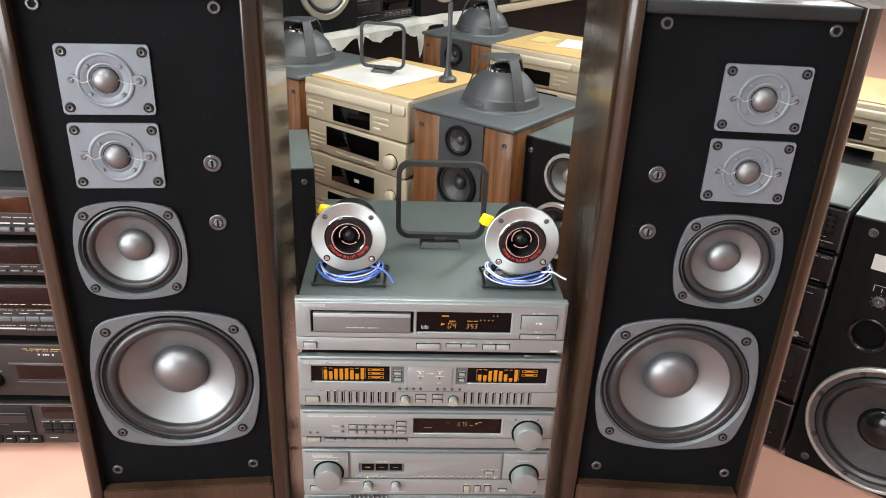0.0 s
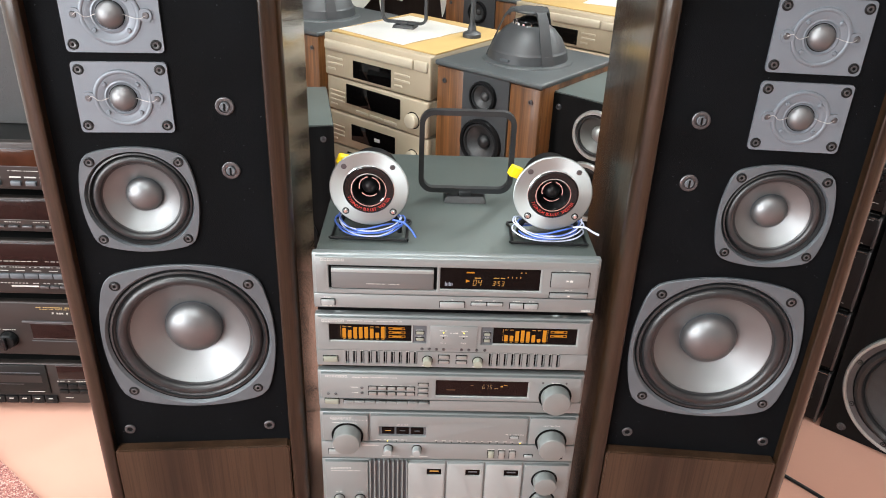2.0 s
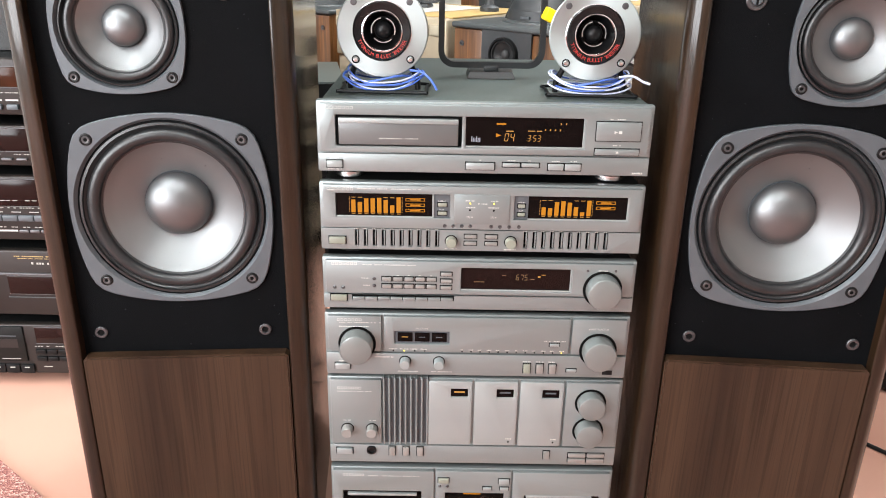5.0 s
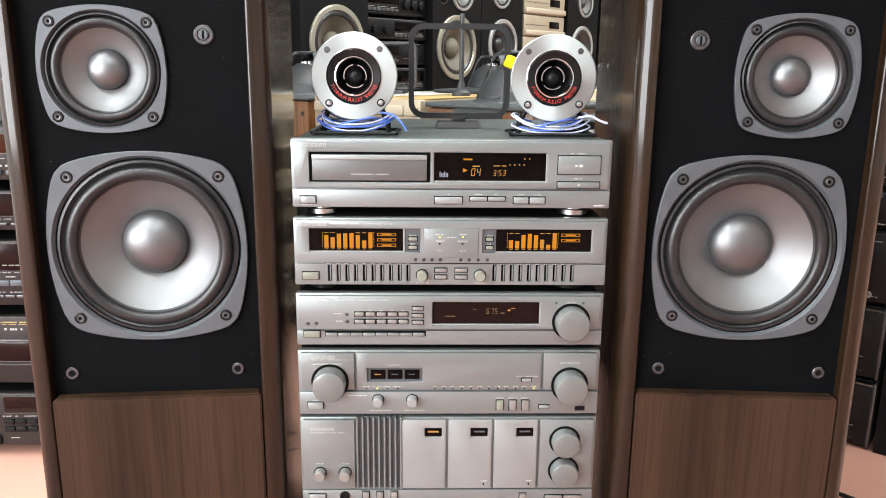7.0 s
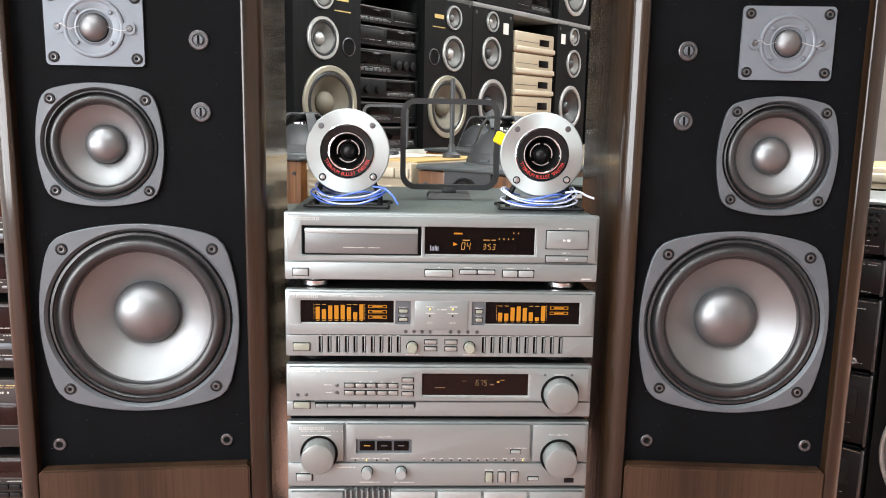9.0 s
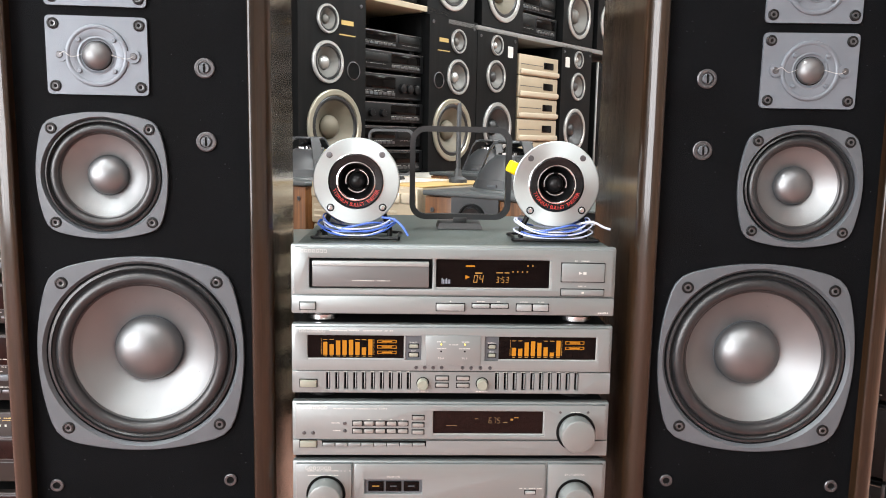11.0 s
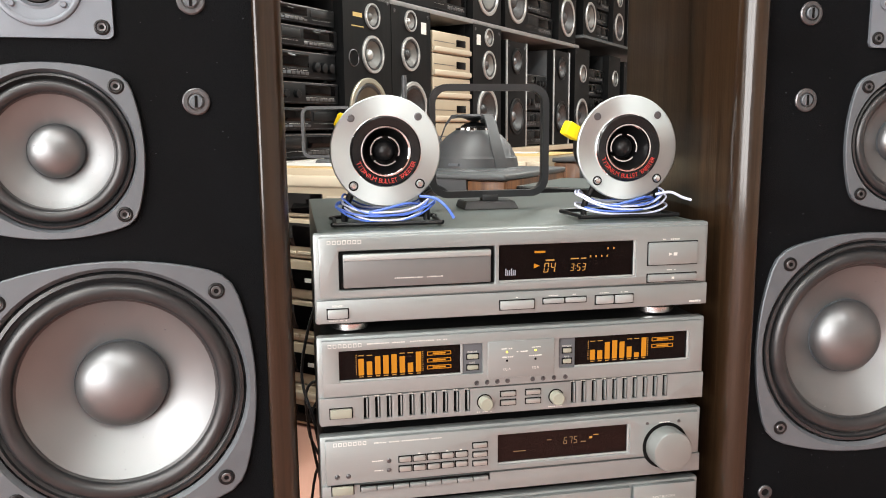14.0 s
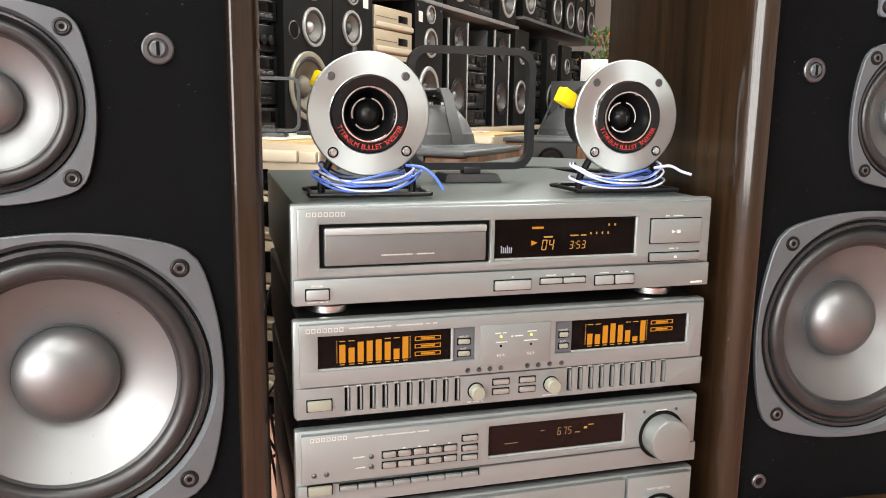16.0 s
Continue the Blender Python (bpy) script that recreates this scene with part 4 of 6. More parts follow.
def control_amp():
    z0 = 0.2725
    t, h = unit("control_amplifier", "silver control amplifier with two large knobs and three small windows", "amplifier", z0, 0.3542)
    g = lambda z: z - z0
    y = -0.0022
    part("front_frame", boxed(-0.181, 0.181, 0.003, 0.014, 0.0, h, bevel=0.0022), FACE, t)
    part("front_panel", plate(-0.1105, 0.1095, g(0.3055), h - 0.0022, y, 0.0032, [(-0.0985, -0.0325, g(0.316), g(0.333))], 0.0011), FACE, t, "satin warm-silver front panel")
    part("side_plate", plate(-0.1765, -0.1135, g(0.3055), h - 0.0022, y, 0.0032, (), 0.0011), FACE, t)
    part("side_plate", plate(0.1125, 0.1765, g(0.3055), h - 0.0022, y, 0.0032, (), 0.0011), FACE, t)
    part("lower_panel", plate(-0.1795, 0.1795, 0.0012, g(0.3025), -0.001, 0.0032, (), 0.0009), FACE, t)
    part("window_back", boxed(-0.0983, -0.0327, 0.001, 0.0026, g(0.3162), g(0.3328)), FRAME, t, smooth=False)
    for i in range(3):
        x = -0.0945 + 0.0203 * i
        w = part("small_window", boxed(x, x + 0.0178, -0.0004, 0.0012, g(0.3185), g(0.3302), bevel=0.0006), GLASS, t)
        bar(w, x + 0.005, x + 0.0125, g(0.3242), g(0.3252), -0.0004, AMBER_DIM if i == 0 else FRAME, "lit_segment")
    letters("DELAY TIME", 0.0028, PRINT, t, pose(-0.0655, y - 0.0002, g(0.3368)))
    knob(t, -0.1425, g(0.316), 0.0193, y, 0.02, "volume_knob")
    knob(t, 0.1445, g(0.3118), 0.0193, y, 0.02, "selector_knob")
    letters("INPUT SELECTOR", 0.003, PRINT, t, pose(0.1435, y - 0.0002, g(0.3395)))
    ticks(t, -0.163, -0.124, g(0.3385), 0.0011, y, 20)
    for x in (-0.0855, -0.0448):
        knob(t, x, g(0.2925), 0.0062, -0.001, 0.011, "small_knob", FACE_LIGHT)
        ticks(t, x - 0.011, x + 0.016, g(0.2785), 0.0009, -0.001, 14)
    for x in (0.057, 0.0725, 0.0878):
        button(t, x, x + 0.0082, g(0.2792), g(0.2915), -0.001, 0.003, CREAM if x < 0.06 else BUTTON)
        ticks(t, x - 0.001, x + 0.009, g(0.2942), 0.001, -0.001, 5)
    button(t, 0.109, 0.1205, g(0.2815), g(0.2853), -0.001, 0.0024, FACE_LIGHT)
    button(t, 0.0865, 0.098, g(0.3165), g(0.3202), y, 0.0024, FACE_LIGHT)
    ticks(t, 0.08, 0.106, g(0.3228), 0.0011, y, 14)
    for i in range(12):
        x = -0.0175 + 0.0108 * i
        part("indicator", lathe([(0, y - 0.0007), (0.0008, y - 0.0006), (0.001, y)], x, g(0.3072), 8), LED_Y if i == 11 else GAP, t)
        ticks(t, x - 0.003, x + 0.003, g(0.3096), 0.001, y, 4)
    for i, x in enumerate((-0.0995, -0.0865, -0.074, -0.062)):
        part("indicator", lathe([(0, y - 0.0007), (0.0008, y - 0.0006), (0.001, y)], x, g(0.3072), 8), LED_Y if i == 1 else GAP, t)
        ticks(t, x - 0.005, x + 0.005, g(0.3096), 0.001, y, 6)
    ticks(t, -0.122, -0.099, g(0.2978), 0.0016, -0.001, 14)
    button(t, -0.1695, -0.1515, g(0.2815), g(0.2892), -0.001, 0.003, FACE_LIGHT, "power_button")
    ticks(t, -0.1645, -0.157, g(0.2915), 0.0009, -0.001, 5)
    part("corner_badge", boxed(0.1525, 0.1645, -0.0014, 0.0, g(0.278), g(0.2838)), SATINBLACK, t, smooth=False)
    brandmark(t, -0.1655, g(0.3472), y)
    ticks(t, -0.165, -0.114, g(0.3438), 0.0011, y, 26, PRINT_GREY)
    feet(t, 0.005, False)
    return t


control_amp()


def power_amp():
    z0 = 0.1445
    t, h = unit("power_amplifier", "silver power amplifier with vertical cooling fins and two stacked knobs", "amplifier", z0, 0.268)
    g = lambda z: z - z0
    y = -0.0022
    part("front_frame", boxed(-0.181, 0.181, 0.003, 0.014, 0.0, h, bevel=0.0022), FACE, t)
    part("lower_panel", plate(-0.1795, 0.1795, 0.0012, g(0.1715), -0.001, 0.0032, (), 0.0009), FACE, t)
    part("left_plate", plate(-0.1765, -0.1145, g(0.174), h - 0.002, y, 0.0032, (), 0.0012), FACE, t)
    for x0, x1, lit in ((-0.057, -0.0035, 1), (-0.0005, 0.0525, 0), (0.0555, 0.1085, 0)):
        p = part("flap", plate(x0, x1, g(0.174), h - 0.002, y, 0.0032, [(x1 - 0.026, x1 - 0.005, g(0.2435), g(0.2552))], 0.0012), FACE_LIGHT, t, "flat silver front flap")
        w = part("small_window", boxed(x1 - 0.0258, x1 - 0.0052, 0.0, 0.0026, g(0.2437), g(0.255)), GLASS, p, smooth=False)
        bar(w, x1 - 0.022, x1 - 0.009, g(0.2487), g(0.2508), 0.0, AMBER_DIM if lit else FRAME, "lit_segment")
        if not lit:
            part("indicator", lathe([(0, y - 0.0008), (0.001, y - 0.0006), (0.0012, y)], x1 - 0.009, g(0.18), 8), GAP, p)
            ticks(p, x1 - 0.0125, x1 - 0.005, g(0.1845), 0.0016, y, 4)
    part("right_plate", plate(0.1115, 0.1765, g(0.174), h - 0.002, y, 0.0032, (), 0.0012), FACE, t)
    part("fin_bed", boxed(-0.1135, -0.058, 0.0022, 0.0045, g(0.174), h - 0.001), FRAME, t, smooth=False)
    fin = None
    for i in range(9):
        m = pose(-0.1125 + 0.00665 * i, 0, 0)
        if fin is None:
            fin = part("cooling_fin", boxed(0, 0.0022, -0.0032, 0.03, g(0.174), h + 0.0006, bevel=0.0006, seg=1), FACE, t, m=m)
        else:
            share(fin, m)
    for z in (0.2385, 0.1985):
        knob(t, 0.142, g(z), 0.0165, y, 0.016, "level_knob")
    for x in (-0.157, -0.1265):
        knob(t, x, g(0.1965), 0.0068, y, 0.012, "tone_knob", BUTTON)
        ticks(t, x - 0.005, x + 0.005, g(0.2085), 0.001, y, 5)
    button(t, -0.1715, -0.1515, g(0.1588), g(0.1672), -0.001, 0.003, FACE_LIGHT, "power_button")
    part("headphone_socket", lathe([(0.0062, -0.001), (0.006, -0.003), (0.0042, -0.0034), (0.0036, -0.0012), (0, -0.0012)], -0.128, g(0.1642), 24), SATINBLACK, t)
    for x in (-0.1055, -0.088, -0.0705):
        button(t, x, x + 0.0075, g(0.1575), g(0.17), -0.001, 0.003, BUTTON)
    button(t, 0.089, 0.0965, g(0.1552), g(0.1665), -0.001, 0.003, BUTTON)
    for x in (0.1205, 0.144):
        for z in (0.151, 0.1585):
            button(t, x, x + 0.0218, g(z), g(z + 0.0055), -0.001, 0.0028, BUTTON)
    brandmark(t, -0.168, g(0.2545), y)
    ticks(t, -0.168, -0.124, g(0.2498), 0.0011, y, 22, PRINT_GREY)
    feet(t, 0.009, False)
    return t


power_amp()


def cassette_deck():
    z0 = 0.012
    t, h = unit("cassette_deck", "silver double cassette deck lowest in the stack, on the floor", "cassette deck", z0, 0.1355)
    g = lambda z: z - z0
    part("front_frame", boxed(-0.181, 0.181, 0.003, 0.014, 0.0, h, bevel=0.0022), FACE, t)
    part("lower_panel", plate(-0.1795, 0.1795, 0.0012, g(0.034), -0.001, 0.0032, (), 0.0009), FACE, t)
    for x0, x1 in ((-0.1775, -0.0485), (0.0525, 0.1775)):
        hole = (x0 + 0.012, x1 - 0.016, g(0.055), g(0.102))
        d = part("cassette_door", plate(x0, x1, g(0.036), h - 0.002, -0.003, 0.0032, [hole] if x0 < 0 else [(x0 + 0.016, x1 - 0.012, g(0.055), g(0.098))], 0.0012), FACE, t, "silver cassette door")
        part("door_glass", boxed(x0 + 0.011, x1 - 0.011, 0.0005, 0.0026, g(0.054), g(0.103)), GLASS, d, smooth=False)
        part("door_trim", boxed(x0 + 0.018, x1 - 0.022, -0.0036, 0.0008, g(0.095), g(0.0985), bevel=0.0006), FACE_LIGHT, d)
    c = part("centre_panel", plate(-0.0465, 0.0505, g(0.036), h - 0.002, -0.0022, 0.0032, [(-0.034, 0.042, g(0.07), g(0.1))], 0.0012), FACE, t)
    w = part("display_window", boxed(-0.0345, 0.0425, 0.0004, 0.0026, g(0.0695), g(0.1005)), GLASS, c, smooth=False)
    bar(w, -0.01, 0.012, g(0.0965), g(0.0978), 0.0004, AMBER, "lit_segment")
    button(c, -0.043, -0.0295, g(0.1165), g(0.1235), -0.0022, 0.003, CREAM)
    button(c, 0.0345, 0.048, g(0.1165), g(0.1235), -0.0022, 0.003, FACE_LIGHT)
    for x in (0.0145, 0.0365):
        button(c, x, x + 0.011, g(0.1065), g(0.1105), -0.0022, 0.0024, FACE_LIGHT)
    for x in (-0.041, -0.031):
        part("indicator", lathe([(0, -0.0034), (0.0014, -0.0034), (0.002, -0.0024), (0.0022, -0.0022)], x, g(0.1105), 12), DARKSTEEL, c)
    for i in range(6):
        button(t, -0.044 + 0.0152 * i, -0.0312 + 0.0152 * i, g(0.044), g(0.056), -0.0022, 0.003, BUTTON)
    brandmark(t, -0.165, g(0.127), -0.003, 0.028)
    ticks(t, -0.133, -0.067, g(0.126), 0.0011, -0.003, 34, PRINT_GREY)
    feet(t, 0.012, False)
    return t


cassette_deck()


# ---- bullet tweeters, loop aerial ----
def bullet_tweeter(cx, cy, yaw, seed, main, second):
    t = thing("bullet_tweeter", "round spun-aluminium bullet tweeter with red lettering on a black wire stand", "tweeter", pose(cx, cy, 0.604, 0, 0, yaw), "bullet tweeters on the disc player")
    cz, R = 0.067, 0.0498
    f = part("faceplate", lathe([(0.0305, 0.0), (R - 0.001, 0.0), (R, 0.0008), (R, 0.0036), (R - 0.0006, 0.0042), (0.03, 0.0042)], 0, cz, 72), ALU, t, "spun aluminium faceplate")
    part("horn_ring", lathe([(0.0318, 0.0), (0.0315, -0.0022), (0.03, -0.0034), (0.0232, -0.0026), (0.0222, -0.001)], 0, cz, 64), GLOSSBLACK, t, "gloss black horn ring")
    part("chrome_edge", lathe([(0.0322, 0.0002), (0.0322, -0.0012), (0.0314, -0.0016), (0.0312, 0.0)], 0, cz, 64), CHROME, t)
    part("chrome_ring", lathe([(0.0226, -0.0006), (0.0224, -0.0027), (0.0212, -0.0029), (0.0206, -0.0008)], 0, cz, 64), CHROME, t)
    part("horn_throat", lathe([(0.0208, -0.001), (0.0192, 0.006), (0.0172, 0.013), (0.015, 0.02), (0.0135, 0.026), (0.0, 0.0265)], 0, cz, 48), SATINBLACK, t)
    part("bullet", lathe([(0.0098, 0.026), (0.0102, 0.015)] + [(0.0102 * math.cos(a), 0.015 - 0.0105 * math.sin(a)) for a in (math.pi / 2 * k / 8 for k in range(1, 8))] + [(0, 0.0045)], 0, cz, 40), SATINBLACK, t, "black bullet dome")
    for k in range(3):
        bm = bm_new()
        for i in range(14):
            a0 = math.radians(100 + 120 * k + 96 * i / 14)
            a1 = math.radians(100 + 120 * k + 96 * (i + 1) / 14)
            q = []
            for a in (a0, a1):
                for rr in (0.0124, 0.0136):
                    q.append(bm.verts.new((rr * math.cos(a), 0.0085, cz + rr * math.sin(a))))
            bm.faces.new((q[0], q[1], q[3], q[2]))
        bmesh.ops.remove_doubles(bm, verts=bm.verts, dist=1e-6)
        bmesh.ops.solidify(bm, geom=bm.faces[:], thickness=0.0012)
        part("inner_ring", bm, CHROME, t)
    text = "TITANIUM BULLET TWEETER"
    a0, a1, tr = math.radians(200), math.radians(340), 0.0268
    for i, ch in enumerate(text):
        if ch == " ":
            continue
        a = a0 + (a1 - a0) * (i + 0.5) / len(text)
        letters(ch, 0.0058, PRINT_RED, f, Matrix.Translation((tr * math.cos(a), -0.0034, cz + tr * math.sin(a))) @ Matrix.Rotation(-(a + math.pi / 2), 4, "Y"), "red_letter")
    for k in range(4):
        a = math.radians(45 + 90 * k + 1)
        x, z = 0.0425 * math.cos(a), cz + 0.0425 * math.sin(a)
        if k in (2, 3):
            part("bolt", lathe([(0, -0.003), (0.0022, -0.0028), (0.0034, -0.0012), (0.0036, 0.0)], x, z, 16), STEEL, t)
            part("bolt_washer", lathe([(0.0045, 0.0), (0.0045, -0.0005), (0.0034, -0.0005)], x, z, 16), GAP, t)
        else:
            part("bolt_hole", lathe([(0.0036, -0.0003), (0.0026, -0.0006), (0.0024, -0.0003), (0.0, -0.0003)], x, z, 16), DARKSTEEL, t)
    part("magnet", lathe([(0.0, 0.062), (0.031, 0.062), (0.0335, 0.0595), (0.0335, 0.036), (0.031, 0.033), (0.029, 0.033), (0.029, 0.0042)], 0, cz, 40), SATINBLACK, t, "black magnet housing")
    part("terminal_block", boxed(-0.037, -0.026, 0.012, 0.024, cz + 0.002, cz + 0.016, bevel=0.001), BOARD, t)
    r = random.Random(seed)
    part("yellow_sleeve", boxed(-0.009, 0.009, -0.006, 0.006, -0.0072, 0.0072, bevel=0.0024, seg=2), YELLOW, t, "yellow insulated connector sleeve",
         m=pose(-0.034, 0.03, cz + 0.0255, 12, 20, 35) if seed == 1 else pose(-0.0455, 0.03, cz + 0.0165, 5, 25, 20))
    part("terminal_lead", tube(bm_new(), smooth_path([(-0.036, 0.03, cz + 0.016), (-0.036, 0.024, cz + 0.013), (-0.034, 0.018, cz + 0.01)], 5), 0.0009, 6), STEEL, t)
    # stand of bent black rod
    foot = smooth_path([(-0.047, -0.004, 0.003), (-0.0475, -0.0095, 0.003), (-0.042, -0.011, 0.003), (0.042, -0.011, 0.003), (0.0475, -0.0095, 0.003), (0.048, -0.004, 0.003), (0.047, 0.03, 0.003), (0.043, 0.05, 0.003), (-0.043, 0.05, 0.003), (-0.047, 0.03, 0.003)], 4, True)
    part("stand_base", tube(bm_new(), foot, 0.0019, 8, True), SATINBLACK, t, "black bent-rod stand base")
    for s in (-1, 1):
        part("stand_leg", tube(bm_new(), smooth_path([(s * 0.038, 0.012, 0.003), (s * 0.0375, 0.011, 0.014), (s * 0.031, 0.0065, 0.03), (s * 0.0295, 0.0055, 0.038)], 6), 0.0032, 8), SATINBLACK, t)
    # coiled speaker cable round the foot
    for k in range(5):
        ph, h, wide, lift = r.uniform(0, 6.28), 0.0062 + 0.0013 * k, r.uniform(0.038, 0.047), r.uniform(0.005, 0.015)
        pts = []
        for i in range(16):
            a = 2 * math.pi * i / 16
            pts.append((wide * math.cos(a), 0.012 + 0.02 * math.sin(a) + r.uniform(-0.001, 0.001), h + 0.002 * math.sin(a + ph) + lift * (abs(math.cos(a)) ** 3 + (0.4 if math.sin(a) > 0.1 else 0.0))))
        part("cable_coil", tube(bm_new(), smooth_path(pts, 4, True), 0.001, 6, True), main if k in (0, 2, 3) else second, t)
    end = [(0.03, 0.0, 0.026), (0.044, -0.003, 0.024), (0.054, -0.006, 0.016), (0.0605, -0.008, 0.006)] if seed == 1 else [(0.03, 0.0, 0.022), (0.044, -0.003, 0.024), (0.055, -0.006, 0.019), (0.063, -0.009, 0.0165)]
    part("cable_end", tube(bm_new(), smooth_path(end, 6), 0.0013, 8), WIRE_BLUE if seed == 1 else WIRE_WHITE, t)
    part("cable_loop", tube(bm_new(), smooth_path([(-0.02, -0.004, 0.012), (-0.002, -0.008, 0.016), (0.018, -0.004, 0.02), (0.03, 0.006, 0.018)], 6), 0.0012, 8), WIRE_BLUE, t)
    return t


bullet_tweeter(-0.1145, 0.0485, -2.0, 1, WIRE_BLUE, WIRE_WHITE)
bullet_tweeter(0.1165, 0.048, -1.0, 2, WIRE_WHITE, WIRE_BLUE)


def rounded_loop(cx, cz, hx, hz, r, n=6):
    pts = []
    for qx, qz, a0 in ((1, 1, 0), (-1, 1, 90), (-1, -1, 180), (1, -1, 270)):
        for k in range(n + 1):
            a = math.radians(a0 + 90 * k / n)
            pts.append((cx + qx * (hx - r) + r * math.cos(a), cz + qz * (hz - r) + r * math.sin(a)))
    return pts


def band(bm, outer, inner, y0, y1):
    """A closed frame between two outlines in xz."""
    n = len(outer)
    L = [[bm.verts.new((x, y, z)) for x, z in o] for o, y in ((outer, y0), (inner, y0), (inner, y1), (outer, y1))]
    for a, b in ((0, 1), (1, 2), (2, 3), (3, 0)):
        for i in range(n):
            j = (i + 1) % n
            bm.faces.new((L[a][i], L[a][j], L[b][j], L[b][i]))
    return bm


def loop_aerial(m, hx=0.0665, hz=0.0605, material=ANTENNA, label="charcoal plastic AM loop aerial standing on the disc player"):
    t = thing("loop_aerial", label, "antenna", m, "loop aerials")
    cz = 0.073
    bm = band(bm_new(), rounded_loop(0, cz, hx, hz, 0.02), rounded_loop(0, cz, hx - 0.0072, hz - 0.0072, 0.0135), -0.005, 0.005)
    es = [e for e in bm.edges if len(e.link_faces) == 2 and e.calc_face_angle() > 1.2]
    bmesh.ops.bevel(bm, geom=es, offset=0.0013, segments=2, affect="EDGES")
    part("loop", bm, material, t)
    part("clip", boxed(-0.009, 0.009, -0.0075, 0.0062, 0.0085, 0.0155, bevel=0.0012), material, t)
    bm = bm_new()
    lo = [(-0.0305, -0.014), (0.0305, -0.014), (0.0305, 0.034), (-0.0305, 0.034)]
    hi = [(-0.0265, -0.009), (0.0265, -0.009), (0.028, 0.03), (-0.028, 0.03)]
    a = [bm.verts.new((x, y, 0.0)) for x, y in lo]
    b = [bm.verts.new((x, y, 0.0085)) for x, y in hi]
    bm.faces.new(a)
    bm.faces.new(b)
    for i in range(4):
        bm.faces.new((a[i], a[(i + 1) % 4], b[(i + 1) % 4], b[i]))
    bmesh.ops.bevel(bm, geom=bm.edges[:], offset=0.001, segments=2, affect="EDGES")
    part("base", bm, material, t)
    return t


loop_aerial(pose(0.0125, 0.174, 0.6035, 0, 0, 0))


# ---- things behind: champagne systems and omni speakers ----
A1 = -40.0                                          # the displayed systems face this way


def champagne_unit(m, h, style, w=0.18, d=0.35, top=None, label="champagne hi-fi unit with a black display window"):
    t = thing("hifi_unit", label, "hi-fi component", m, "champagne hi-fi units")
    part("case", boxed(-w + 0.003, w - 0.003, 0.012, d, 0.004, h - 0.003, bevel=0.003), GOLD, t)
    if top:
        part("top_panel", boxed(-w + 0.004, w - 0.004, 0.02, d - 0.003, h - 0.003, h + 0.001, bevel=0.001), top, t, "ochre top panel")
    part("front_panel", boxed(-w, w, -0.004, 0.014, 0.002, h - 0.001, bevel=0.005, seg=3), GOLD, t)
    if style == "tray":
        part("tray_bar", boxed(-w + 0.006, w * 0.72, -0.012, -0.002, h * 0.63, h * 0.86, bevel=0.006, seg=3), GOLD_LIGHT, t)
        part("tray_end", boxed(w * 0.73, w - 0.006, -0.011, -0.002, h * 0.63, h * 0.86, bevel=0.006, seg=3), GOLD_LIGHT, t)
        wx = (-0.075, 0.055, h * 0.1, h * 0.5)
    elif style == "wide":
        wx = (-0.105, 0.09, h * 0.32, h * 0.88)
        knob(t, w * 0.74, h * 0.42, h * 0.2, -0.004, 0.014, "volume_knob", GOLD_LIGHT)
        for i in range(3):
            part("button", boxed(-0.07 + 0.052 * i, -0.025 + 0.052 * i, -0.0065, -0.003, h * 0.13, h * 0.2, bevel=0.001), GOLD_LIGHT, t)
    elif style == "flat":
        wx = (w * 0.22, w * 0.72, h * 0.42, h * 0.74)
        part("lower_ledge", boxed(-w + 0.002, w - 0.002, -0.016, -0.002, h * 0.06, h * 0.3, bevel=0.006, seg=3), GOLD_LIGHT, t, "pale protruding lower ledge")
        part("face_groove", boxed(-w + 0.01, w * 0.16, -0.0046, -0.0036, h * 0.52, h * 0.55), DARKSTEEL, t, smooth=False)
    else:
        wx = (-0.085, 0.07, h * 0.28, h * 0.76)
        knob(t, w * 0.72, h * 0.4, h * 0.16, -0.004, 0.012, "volume_knob", GOLD_LIGHT)
    g = part("display_window", boxed(wx[0], wx[1], -0.0065, -0.003, wx[2], wx[3], bevel=0.0012), GLASS, t)
    if style == "deck" and top is None and d > 0.3:
        bar(g, 0.0, 0.018, h * 0.46, h * 0.56, -0.0065, PRINT, "lit_segment")
    for i in range(0 if style == "flat" else 4):
        for s in (-1, 1):
            x0 = -w + 0.012 if s < 0 else wx[1] + 0.012
            z = h * (0.16 + 0.13 * i)
            if s > 0 and (style != "tray" or i == 3):
                continue
            if style == "tray" and i > 2:
                continue
            part("button", boxed(x0, x0 + (0.05 if s > 0 else 0.055) * (0.5 if i == 0 else 1), -0.0062, -0.003, z, z + h * 0.05, bevel=0.0009), GOLD_LIGHT, t)
    for x in (-w + 0.03, w - 0.03):
        part("foot", lathe_z([(0, 0), (0.012, 0), (0.012, 0.005), (0, 0.005)], x, 0.03, 12), SATINBLACK, t)
    return t


def champagne_stack(x, y, top=0.605, heights=(0.112, 0.094, 0.094, 0.1, 0.1, 0.1)):
    """x, y: the middle of the front at the floor."""
    z = top
    styles = ["tray", "wide", "deck", "wide", "deck", "tray"]
    for i, h in enumerate(heights):
        z -= h
        champagne_unit(pose(x, y, max(z, 0.0005), 0, 0, A1 + (1.0, -1.2, 0.8, -0.5, 0.6, 0)[i]), h, styles[i], top=GOLDTOP if i == 0 else None)


def row_pos(p, along, back=0.0):
    a = radians(A1)
    return p[0] + along * math.cos(a) - back * math.sin(a), p[1] + along * math.sin(a) + back * math.cos(a)


